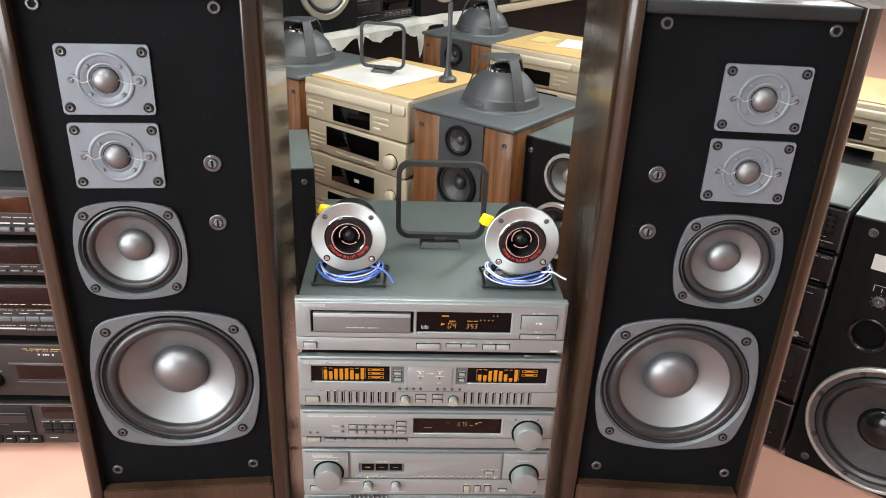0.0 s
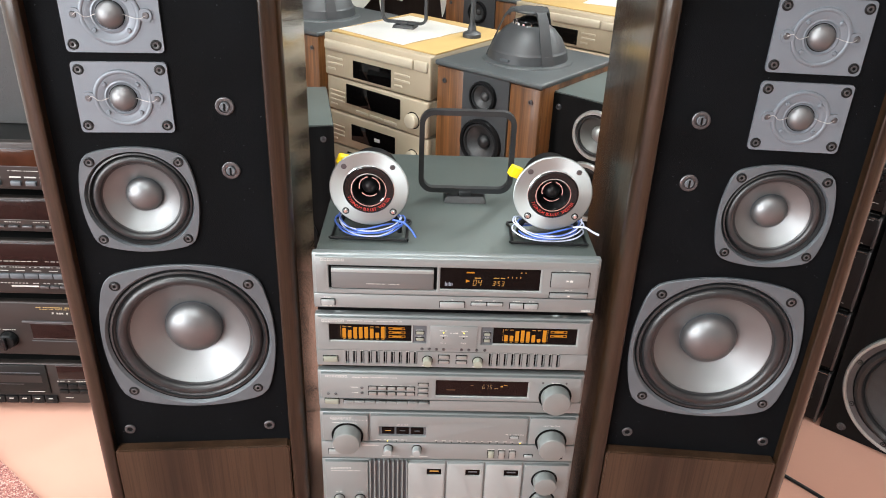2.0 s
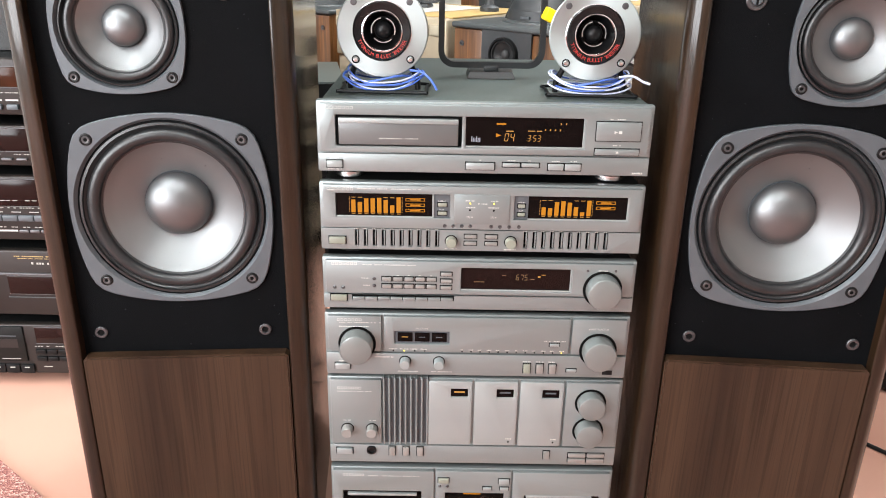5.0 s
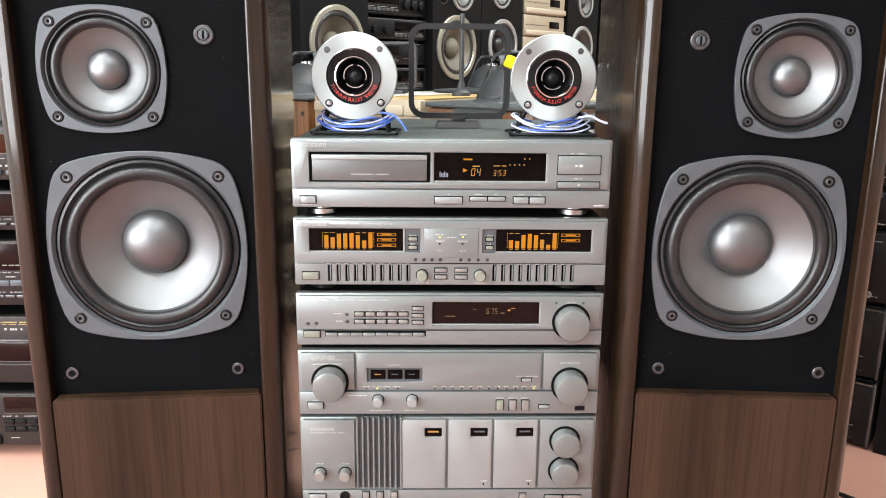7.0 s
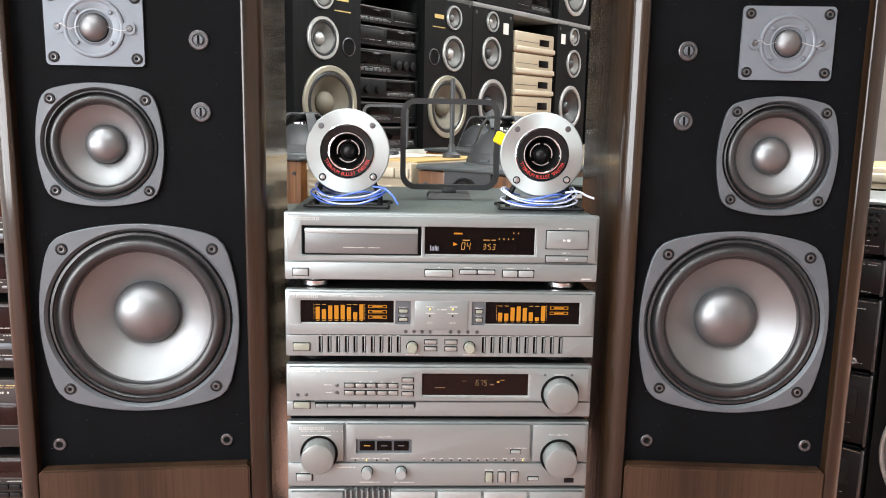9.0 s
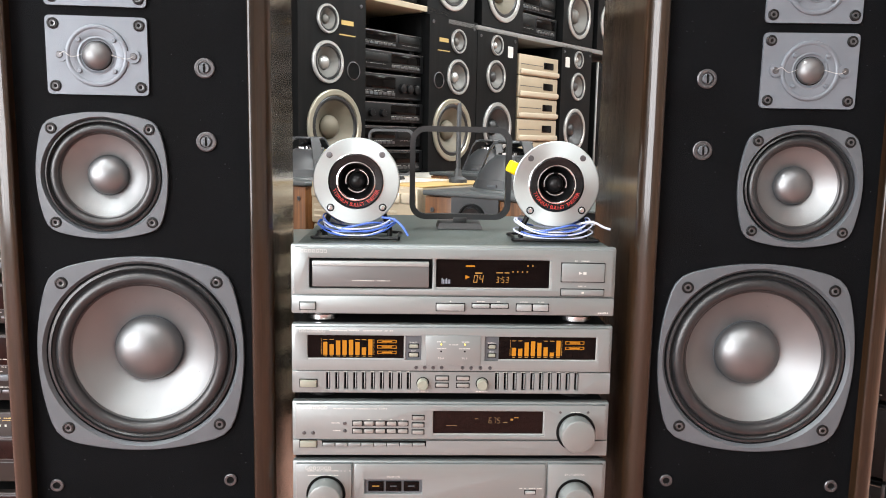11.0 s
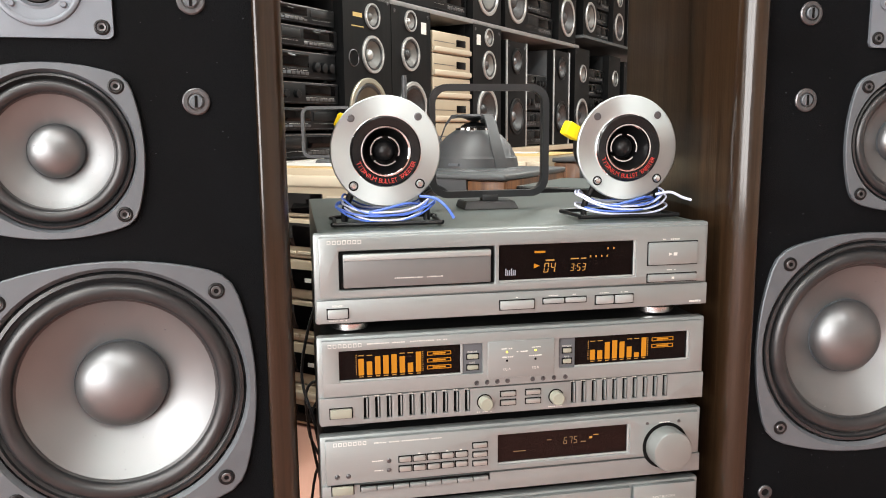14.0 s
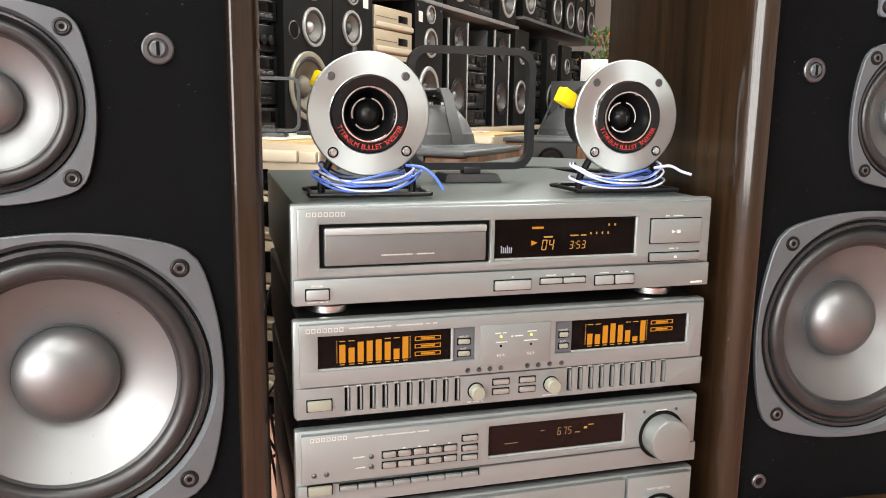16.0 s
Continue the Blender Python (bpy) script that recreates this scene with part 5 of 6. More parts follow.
G1 = (-0.177, 1.099)
champagne_stack(*G1)
G2 = row_pos((0.231, 1.744), 0.187)
champagne_stack(*G2)
G3 = row_pos((1.15, 1.126), 0.0)
champagne_stack(*G3)


def sheet(name, label, m, w, d, material=PAPER, z=0.0006):
    bm = bm_new()
    n = 6
    g = [[bm.verts.new((w * (i / n - 0.5), d * (k / n - 0.5), z + 0.0016 * math.sin(i * 1.3) * math.sin(k * 1.1) ** 2 + 0.0005)) for k in range(n + 1)] for i in range(n + 1)]
    for i in range(n):
        for k in range(n):
            bm.faces.new((g[i][k], g[i + 1][k], g[i + 1][k + 1], g[i][k + 1]))
    bmesh.ops.solidify(bm, geom=bm.faces[:], thickness=0.0004)
    ob = part(name, bm, material, m=m)
    tagged(ob, label, "paper")
    return ob


px, py = row_pos(G1, -0.045, 0.165)
sheet("paper_sheet", "white paper sheet lying on the champagne unit", pose(px, py, 0.6066, 0, 0, A1 - 2), 0.235, 0.27)
px, py = row_pos(G2, 0.03, 0.2)
sheet("leaflet", "pale printed leaflet lying on the champagne unit", pose(px, py, 0.6066, 0, 0, A1 + 14), 0.11, 0.15)
px, py = row_pos(G2, -0.09, 0.19)
sheet("paper_slip", "small yellow paper slip lying on the champagne unit", pose(px, py, 0.6066, 0, 0, A1 + 5), 0.08, 0.1, mat("pale_yellow_paper", (0.75, 0.66, 0.3), 0.7))
loop_aerial(pose(-0.112, 1.268, 0.608, 0, 0, -16), 0.064, 0.062, ANTENNA, "charcoal plastic loop aerial standing on the white paper")


def mast(x, y):
    t = thing("microphone_stand", "small grey metal table mast with a round foot", "stand", pose(x, y, 0.606))
    part("foot", lathe_z([(0, 0), (0.024, 0), (0.024, 0.009), (0.02, 0.012), (0.012, 0.016), (0.0075, 0.036), (0.0, 0.036)], 0, 0, 28), GREYPLASTIC, t)
    part("pole", lathe_z([(0, 0.034), (0.0062, 0.034), (0.0062, 0.2), (0.0045, 0.206), (0, 0.206)], 0, 0, 18), GREYPLASTIC, t)


mast(0.066, 1.196)


def ring_driver(parent, x, z, r, y, cone, ring, name="woofer", deep=0.3, cap=0.3, dome=None, label=""):
    f = part(name, lathe([(r, y), (r, y - 0.006), (r * 0.97, y - 0.009), (r * 0.86, y - 0.009), (r * 0.83, y - 0.004), (r * 0.83, y)], x, z, 40), ring, parent, label)
    part("surround", lathe([(r * 0.84, y - 0.003), (r * 0.8, y - 0.007), (r * 0.74, y - 0.007), (r * 0.7, y - 0.002)], x, z, 40), RUBBER, f)
    n = 5
    part("cone", lathe([(r * 0.71, y - 0.002)] + [(r * (0.7 + (cap * 0.9 - 0.7) * k / n), y - 0.002 + r * deep * (k / n) ** 0.9) for k in range(n + 1)], x, z, 40), cone, f)
    part("dust_cap", lathe([(r * cap * math.cos(a), y - 0.002 + r * deep * 0.85 - r * cap * 0.7 * math.sin(a)) for a in (math.pi / 2 * k / 6 for k in range(6))] + [(0, y - 0.002 + r * deep * 0.85 - r * cap * 0.7)], x, z, 28), dome or cone, f)
    return f


def hollow_front(w, z0, z1, y, drivers, deep=0.06, thick=0.016):
    """The front of a cabinet with round openings, cut by bands so that no two openings share a band edge."""
    holes = [(x - r * 0.99, x + r * 0.99, z - r * 0.99, z + r * 0.99) for x, z, r in drivers]
    p = plate(-w, w, z0, z1, y, y + thick, holes, 0)
    for x, z, r in drivers:
        round_opening(p, x, z, r * 0.99, r * 0.9, y, deep, 32)
    return p


def omni_speaker(m, h=0.6):
    w, d = 0.146, 0.312
    t = thing("omni_speaker", "walnut hi-fi speaker with a grey dome firing upwards on top", "speaker", m, "omni speakers")
    body = part("cabinet", boxed(-w, w, 0.004, d, 0.0, h - 0.012, bevel=0.002), REDWOOD, t, "red-brown wood cabinet")
    for s in (-1, 1):
        part("front_cheek", boxed(s * 0.065 if s > 0 else -w + 0.001, w - 0.001 if s > 0 else -0.065, -0.008, 0.006, 0.002, h - 0.014, bevel=0.002), REDWOOD, t)
        part("grille_peg", lathe([(0.006, -0.009), (0.006, -0.011), (0.003, -0.011), (0.002, -0.009), (0, -0.009)], s * 0.122, h - 0.045, 14), DARKSTEEL, t)
    f = hollow_front(0.0648, 0.002, h - 0.004, -0.012, [(-0.004, h - 0.06, 0.037), (-0.004, h - 0.17, 0.058), (-0.004, h - 0.32, 0.058)], 0.03)
    part("front_strip", f, GREYPLASTIC, t, "grey plastic driver strip")
    ring_driver(t, -0.004, h - 0.06, 0.037, -0.012, DARKCONE, SATINBLACK, "tweeter", 0.25, 0.3)
    ring_driver(t, -0.004, h - 0.17, 0.058, -0.012, DARKCONE, SATINBLACK, "woofer", 0.3, 0.3, RUBBER)
    ring_driver(t, -0.004, h - 0.32, 0.058, -0.012, DARKCONE, SATINBLACK, "woofer", 0.3, 0.3, RUBBER)
    part("top_plate", boxed(-w - 0.004, w + 0.004, -0.014, d + 0.003, h - 0.012, h, bevel=0.004, seg=3), GREYTOP, t, "slate grey top plate")
    cy = 0.152
    part("dome_seat", lathe_z([(0.108, h), (0.106, h + 0.004), (0.098, h + 0.006), (0, h + 0.006)], 0, cy, 40), GREYTOP, t)
    part("dome", lathe_z([(0.096, h + 0.005), (0.092, h + 0.026), (0.089, h + 0.029), (0.088, h + 0.032), (0.078, h + 0.052), (0.06, h + 0.072), (0.042, h + 0.084), (0.036, h + 0.086), (0.034, h + 0.083), (0, h + 0.083)], 0, cy, 44), GREYPLASTIC, t, "dark grey upward horn dome")
    part("horn_collar", lathe_z([(0.041, h + 0.084), (0.041, h + 0.089), (0.036, h + 0.09), (0.034, h + 0.084)], 0, cy, 36), CHROME, t)
    part("bullet", lathe_z([(0.032, h + 0.082), (0.03, h + 0.092), (0.02, h + 0.099), (0, h + 0.102)], 0, cy, 32), GLOSSBLACK, t)
    part("crown", lathe_z([(0.0, h + 0.118), (0.028, h + 0.118), (0.04, h + 0.117), (0.042, h + 0.114), (0.04, h + 0.111), (0.026, h + 0.11), (0.0, h + 0.1)], 0, cy, 36), GREYPLASTIC, t)
    for a in (-62, 62, 180):
        aa = radians(a - 90)
        c, s = math.cos(aa), math.sin(aa)
        bm = bm_new()
        prof = [(0.036, h + 0.1145), (0.05, h + 0.112), (0.062, h + 0.096), (0.078, h + 0.055), (0.098, h + 0.006)]
        L = []
        for i, (r, z) in enumerate(prof):
            wd = 0.011 + 0.004 * i / 4
            L.append([bm.verts.new((r * c + q * wd * -s, cy + r * s + q * wd * c, z + dz)) for q, dz in ((-1, 0.004), (1, 0.004), (1, -0.004), (-1, -0.004))])
        for u, v in zip(L, L[1:]):
            for k in range(4):
                bm.faces.new((u[k], u[(k + 1) % 4], v[(k + 1) % 4], v[k]))
        bm.faces.new(L[0])
        bm.faces.new(L[-1])
        bmesh.ops.bevel(bm, geom=[e for e in bm.edges if len(e.link_faces) == 2 and e.calc_face_angle() > 1.0], offset=0.0015, segments=2, affect="EDGES")
        part("strut", bm, GREYPLASTIC, t)
    part("badge", boxed(-0.012, 0.012, cy - 0.098, cy - 0.0935, h + 0.011, h + 0.016), FRAME, t, smooth=False)
    return t


def row_pose(p, along, back=0.0, z=0.0, extra=0.0):
    x, y = row_pos(p, along, back)
    return pose(x, y, z, 0, 0, A1 + extra)


omni = omni_speaker(row_pose((-0.018, 0.986), 0.146))
copy_thing(omni, row_pose((-0.33, 1.222), -0.152, 0.0, 0.0, 2))
copy_thing(omni, row_pose((0.02, 1.962), 0.142, 0.0, 0.0, 1))
copy_thing(omni, row_pose((0.517, 1.503), 0.165, 0.02, 0.0, -2))
copy_thing(omni, row_pose((0.517, 1.503), 0.2, 0.62, 0.0, 1))


def black_speaker(name, label, m, w, d, h, drivers, body=BLACKASH, top=None, ports=(), front=None, pegs=True, marks=(), group="", edge=None, holes=()):
    """A bookshelf or floor speaker; drivers rows (x, z, r, cone, ring, dome)."""
    t = thing(name, label, "speaker", m, group)
    part("cabinet", boxed(-w, w, 0.046, d, 0.0, h, bevel=0.003), body, t)
    if top:
        part("top_panel", boxed(-w + 0.002, w - 0.002, 0.002, d - 0.002, h, h + 0.003), top, t)
    part("baffle", hollow_front(w - 0.001, 0.001, h - 0.001, 0.0, list(holes) or [(x, z, r) for x, z, r, *_ in drivers], 0.045, 0.047), front or body, t)
    for x, z, r, cone, ring, dome in drivers:
        ring_driver(t, x, z, r, 0.0, cone, ring, "woofer" if r > 0.085 else "midrange" if r > 0.045 else "tweeter", min(0.34, 0.04 / r), 0.32, dome)
    for x, z, r in ports:
        p = part("bass_port", lathe([(r * 1.12, 0.0), (r * 1.1, -0.003), (r * 1.02, -0.004), (r * 0.98, -0.001)], x, z, 28), DARKSTEEL, t, "round bass port with a metal rim")
        # black disc on the uncut baffle stands for the dark inside the port
        part("port_dark", lathe([(r, -0.0012), (0, -0.0012)], x, z, 28), GAP, p)
    if pegs:
        for s in (-1, 1):
            part("grille_peg", lathe([(0.007, 0.0), (0.007, -0.002), (0.004, -0.003), (0.003, -0.001), (0, -0.001)], s * (w - 0.025), h - 0.03, 14), DARKSTEEL, t)
    for x0, x1, z0, z1, mt in marks:
        bar(t, x0, x1, z0, z1, -0.0005, mt, "label_bar")
    if edge:
        for s in (-1, 1):
            part("edge_strip", boxed(s * w - 0.004, s * w + 0.004, -0.006, 0.004, 0.0, h, bevel=0.001), edge, t)
    return t


black_speaker("bookshelf_speaker", "black speaker with chrome-ringed drivers and grey-green vinyl top", row_pose((0.228, 0.84), 0.125), 0.125, 0.26, 0.572,
              [(0.0, 0.5, 0.056, PALECONE, RING, RING), (-0.01, 0.365, 0.07, DARKCONE, RING, RUBBER), (0, 0.16, 0.078, DARKCONE, RING, RUBBER)], top=GREENTOP)
black_speaker("bookshelf_speaker", "black speaker with grey vinyl top standing on the floor", pose(-0.394, 0.79, 0, 0, 0, 10), 0.145, 0.3, 0.485,
              [(0.0, 0.4, 0.04, DARKCONE, SATINBLACK, RUBBER), (0, 0.2, 0.1, DARKCONE, SATINBLACK, RUBBER)], top=GREENTOP)
FLOOR_SPEAKER = pose(0.7916 + 0.156 * math.cos(math.radians(40)), 0.4105 - 0.156 * math.sin(math.radians(40)), 0, 0, 0, -40)
floor_speaker = black_speaker("floor_speaker", "black floor speaker with a big silver-rimmed woofer and round port", FLOOR_SPEAKER, 0.156, 0.27, 0.568,
              [], top=GREENTOP, pegs=False, holes=[(-0.074, 0.342, 0.034), (0.0, 0.1475, 0.132)],
              marks=[(-0.104, -0.03, 0.476, 0.507, PRINT), (-0.09, -0.0885, 0.434, 0.446, PRINT_GREY), (-0.076, -0.0745, 0.434, 0.443, PRINT_GREY), (-0.09, -0.05, 0.4465, 0.4475, PRINT_GREY)])


def floor_speaker_parts(t):
    """Big woofer with a bright rim, flared port, level dial and pegs."""
    x, z, r = 0.0, 0.1475, 0.141
    f = part("woofer", lathe([(r, 0.0), (r, -0.007), (r * 0.985, -0.0095), (r * 0.955, -0.0095), (r * 0.945, -0.0075), (r * 0.945, 0.0)], x, z, 56), RING, t, "big woofer with a bright silver rim")
    part("basket", lathe([(r * 0.946, -0.007), (r * 0.87, -0.0055), (r * 0.865, -0.001), (r * 0.86, 0.0)], x, z, 56), DARKSTEEL, f, "grey metal basket ring")
    part("surround", lathe([(r * 0.862, -0.001), (r * 0.845, -0.008), (r * 0.8, -0.011), (r * 0.755, -0.008), (r * 0.735, -0.002), (r * 0.71, -0.004), (r * 0.69, -0.001)], x, z, 56), RUBBER, f)
    part("cone", lathe([(r * (0.695 - 0.4 * k / 5), -0.001 + 0.0125 * (k / 5) ** 0.9) for k in range(6)], x, z, 56), WEAVE, f, "dark woven cone")
    part("dust_cap", lathe([(r * 0.33 * math.cos(a), 0.0105 - r * 0.17 * math.sin(a)) for a in (math.pi / 2 * k / 8 for k in range(8))] + [(0, 0.0105 - r * 0.17)], x, z, 40), GLOSSBLACK, f, "glossy black dust cap")
    for k in range(8):
        a = math.pi * (k + 0.5) / 4 + 0.1
        hex_screw(f, x + r * 0.908 * math.cos(a), z + r * 0.908 * math.sin(a), -0.0062, 0.0058)
    p = part("bass_port", lathe([(0.0365, 0.0), (0.036, -0.0035), (0.033, -0.0048), (0.0295, -0.002), (0.0275, 0.008), (0.0272, 0.0136)], -0.074, 0.342, 40), GLOSSBLACK, t, "glossy black flared port")
    part("port_dark", lathe([(0.0273, 0.0132), (0, 0.0132)], -0.074, 0.342, 30), GAP, p)
    d = part("level_dial", lathe([(0, -0.009), (0.0062, -0.009), (0.007, -0.007), (0.0072, -0.003), (0.011, -0.0024), (0.0115, 0.0)], -0.074, 0.415, 28), DARKSTEEL, t, "small grey level dial")
    part("pointer", boxed(-0.0746, -0.0734, -0.0094, -0.0088, 0.415, 0.421), PRINT_GREY, d, smooth=False)
    for k in range(9):
        a = math.radians(-50 + 35 * k)
        cx, cz = -0.074 + 0.0145 * math.cos(a), 0.415 + 0.0145 * math.sin(a)
        bar(t, cx - 0.0007, cx + 0.0007, cz - 0.0007, cz + 0.0007, -0.0005, PRINT_GREY, "dial_mark")
    for px, pz in ((-0.117, 0.545), (0.117, 0.545), (-0.117, 0.022), (0.117, 0.022)):
        part("grille_peg", lathe([(0.0085, 0.0), (0.0085, -0.002), (0.0065, -0.0034), (0.0045, -0.003), (0.004, -0.0008), (0, -0.0008)], px, pz, 18), DARKSTEEL, t)


floor_speaker_parts(floor_speaker)


# ---- black hi-fi units ----
def black_unit(m, w, h, d, seed, knobs=0, tint=SMOKE, label="black hi-fi unit with a smoked display and small buttons", group="black hi-fi units", flip=1, keys=True, win=(0.42, 0.86), trim=False):
    t = thing("hifi_unit", label, "hi-fi component", m, group)
    r = random.Random(seed)
    part("case", boxed(-w + 0.003, w - 0.003, 0.012, d, 0.002, h - 0.001, bevel=0.002), BLACKCASE, t)
    part("front_panel", boxed(-w, w, -0.004, 0.013, 0.003, h - 0.003, bevel=0.0025), SATINBLACK, t)
    a = (-0.1 * w, w * 0.88) if flip > 0 else (-w * 0.88, 0.1 * w)
    part("display_window", boxed(a[0], a[1], -0.0062, -0.003, h * win[0], h * win[1], bevel=0.001), tint, t)
    part("window_edge", boxed(a[0] - 0.002, a[1] + 0.002, -0.005, -0.003, h * win[0] - 0.002, h * win[1] + 0.002, bevel=0.0008), BLACKCASE, t)
    ticks(t, a[0] + 0.004, a[1] - 0.004, h * 0.31, 0.0018, -0.0042, 16, PRINT_GREY)
    if trim:
        part("side_trim", boxed(w - 0.001, w + 0.0045, -0.006, d, 0.001, h, bevel=0.001), DARKSTEEL, t, "dull metal side trim")
    ticks(t, a[0] + 0.01, a[1] - 0.01, h * 0.37, 0.0014, -0.0042, 30, FRAME)
    if keys:
        n = 7
        step = (a[1] - a[0]) / n
        for i in range(n):
            part("button", boxed(a[0] + step * i + 0.002, a[0] + step * (i + 1) - 0.002, -0.0068, -0.003, h * 0.16, h * 0.27, bevel=0.0008), FRAME if i in (1, 2) and seed % 2 else DARKSTEEL, t)
    b = (-w * 0.92, -0.2 * w) if flip > 0 else (0.2 * w, w * 0.92)
    for k in range(knobs):
        knob(t, b[0] + (b[1] - b[0]) * (k + 0.5) / knobs, h * 0.45, h * (0.24 if knobs == 1 else 0.17), -0.004, 0.014, "knob", SATINBLACK)
    if not knobs:
        part("tray", boxed(b[0], b[1], -0.0066, -0.003, h * 0.42, h * 0.8, bevel=0.001), BLACKCASE, t)
        ticks(t, b[0] + 0.006, b[1] - 0.006, h * 0.3, 0.0012, -0.0042, 20, PRINT_GREY)
    ticks(t, -w * 0.9, w * 0.9, h * 0.1, 0.0012, -0.0042, 46, FRAME)
    part("bright_edge", boxed(-w + 0.002, w - 0.002, -0.0046, -0.0036, h - 0.0062, h - 0.0046), STEEL, t, smooth=False)
    for x in (-w + 0.03, w - 0.03):
        part("foot", lathe_z([(0, 0.003), (0.013, 0.003), (0.013, -0.006), (0, -0.006)], x, 0.03, 14), SATINBLACK, t)
        part("foot", lathe_z([(0, 0.003), (0.013, 0.003), (0.013, -0.006), (0, -0.006)], x, d - 0.04, 14), SATINBLACK, t)
    return t


LX, LY = -0.845, 0.412                              # stack beside the carpet
def left_unit(name, label, category, z0, z1, y=0.0, turn=0.0):
    t = thing(name, label, category, pose(LX, LY + y, z0, 0, 0, turn), "black stack by the carpet")
    h, w, d = z1 - z0, 0.215, 0.36
    part("case", boxed(-w + 0.003, w - 0.003, 0.012, d, 0.001, h - 0.001, bevel=0.002), BLACKCASE, t)
    part("front_panel", boxed(-w, w, -0.003, 0.013, 0.0, h, bevel=0.003, seg=3), TINTED_BLACK, t, "black brushed front panel, tinted brown for the reflection in it")
    for x in (-w + 0.03, w - 0.03):
        for fy in (0.03, d - 0.04):
            part("foot", lathe_z([(0, 0.002), (0.014, 0.002), (0.014, -0.019), (0, -0.019)], x, fy, 14), SATINBLACK, t)
    return t, lambda v: v - z0


def left_window(t, x0, x1, z0, z1, material=SMOKE):
    w = part("display_window", boxed(x0, x1, -0.0046, -0.002, z0, z1, bevel=0.0008), material, t, "reddish smoked display window")
    part("window_edge", boxed(x0 - 0.0012, x1 + 0.0012, -0.0044, -0.002, z1, z1 + 0.0011, bevel=0.0003), DARKSTEEL, w)
    part("window_edge", boxed(x0 - 0.0012, x1 + 0.0012, -0.0044, -0.002, z0 - 0.0011, z0, bevel=0.0003), DARKSTEEL, w)
    return w


def left_keys(t, x0, x1, z0, z1, n, material=DARKSTEEL, gap=0.0018):
    step = (x1 - x0) / n
    for k in range(n):
        part("button", boxed(x0 + step * k + gap / 2, x0 + step * (k + 1) - gap / 2, -0.0075, -0.002, z0, z1, bevel=0.0009), material, t)


def carpet_side_stack():
    t, g = left_unit("cassette_deck", "brown-tinted black twin cassette deck at the foot of the stack", "cassette deck", 0.021, 0.119, 0.0, 0.4)
    for x0, x1 in ((-0.09, 0.06),):
        c = part("cassette_door", boxed(x0, x1, -0.0068, -0.002, g(0.047), g(0.1165), bevel=0.0016), BLACKCASE, t, "black cassette door")
        part("door_stripe", boxed(x0 + 0.012, x1 - 0.013, -0.0074, -0.0064, g(0.0975), g(0.0992)), FRAME, c, smooth=False)
        part("door_recess", boxed(x0 + 0.012, x1 - 0.012, -0.0072, -0.0064, g(0.075), g(0.092)), TINTED_BLACK, c, smooth=False)
        part("door_stripe", boxed(x0 + 0.012, x1 - 0.05, -0.0074, -0.0064, g(0.07), g(0.0715)), DARKSTEEL, c, smooth=False)
        bar(c, x1 - 0.045, x1 - 0.012, g(0.052), g(0.0532), -0.0068, PRINT_GREY, "print_bar")
    left_window(t, 0.08, 0.17, g(0.083), g(0.114))
    ticks(t, 0.075, 0.17, g(0.0765), 0.0016, -0.003, 18, PRINT_GREY)
    left_keys(t, 0.076, 0.176, g(0.062), g(0.0715), 5, SATINBLACK)
    left_keys(t, 0.076, 0.176, g(0.048), g(0.057), 5, SATINBLACK)
    left_keys(t, -0.19, 0.07, g(0.0235), g(0.0405), 10, SATINBLACK)
    for k in range(10):
        bar(t, -0.182 + 0.026 * k, -0.173 + 0.026 * k, g(0.0345), g(0.0365), -0.0076, PRINT_GREY, "key_mark")
    bar(t, 0.085, 0.1, g(0.0345), g(0.0358), -0.003, PRINT, "print_bar")

    t, g = left_unit("hifi_unit", "brown-tinted black amplifier with a round knob and a small smoked window", "amplifier", 0.138, 0.26, 0.003, -0.6)
    left_window(t, 0.05, 0.15, g(0.179), g(0.2125), SMOKE)
    part("window_hood", boxed(0.036, 0.156, -0.0062, -0.002, g(0.2145), g(0.2185), bevel=0.0008), DARKSTEEL, t)
    part("panel_line", boxed(0.046, 0.156, -0.0042, -0.002, g(0.172), g(0.1734)), FRAME, t, smooth=False)
    ticks(t, 0.068, 0.15, g(0.2495), 0.0018, -0.003, 24, PRINT_GOLD)
    ticks(t, 0.074, 0.15, g(0.2455), 0.0011, -0.003, 28, PRINT_GOLD)
    ticks(t, 0.096, 0.128, g(0.237), 0.004, -0.003, 7, PRINT_GREY)
    k = knob(t, 0.003, g(0.176), 0.0155, -0.003, 0.016, "knob", SATINBLACK)
    part("knob_grip", boxed(0.0, 0.006, -0.027, -0.0185, g(0.163), g(0.189), bevel=0.0014), GLOSSBLACK, k)
    ticks(t, -0.014, 0.02, g(0.1965), 0.0014, -0.003, 8, PRINT_GREY)
    for x in (-0.12, -0.06):
        part("knob", lathe([(0, -0.016), (0.009, -0.016), (0.0105, -0.0135), (0.0105, -0.002)], x, g(0.176), 24), SATINBLACK, t)

    t, g = left_unit("hifi_unit", "brown-tinted black equaliser with a wide reddish window and a key row", "equalizer", 0.28, 0.392, 0.0, 0.3)
    left_window(t, -0.12, 0.16, g(0.341), g(0.387))
    for z, n in ((0.3375, 34), (0.351, 16)):
        ticks(t, -0.02, 0.15, g(z), 0.0012, -0.0048 if z > 0.34 else -0.003, n, PRINT_GREY)
    for k in range(9):
        bar(t, -0.1 + 0.03 * k, -0.084 + 0.03 * k, g(0.3295), g(0.3308), -0.003, PRINT_GREY, "print_bar")
    left_keys(t, -0.12, 0.17, g(0.315), g(0.325), 11, FRAME, 0.0014)
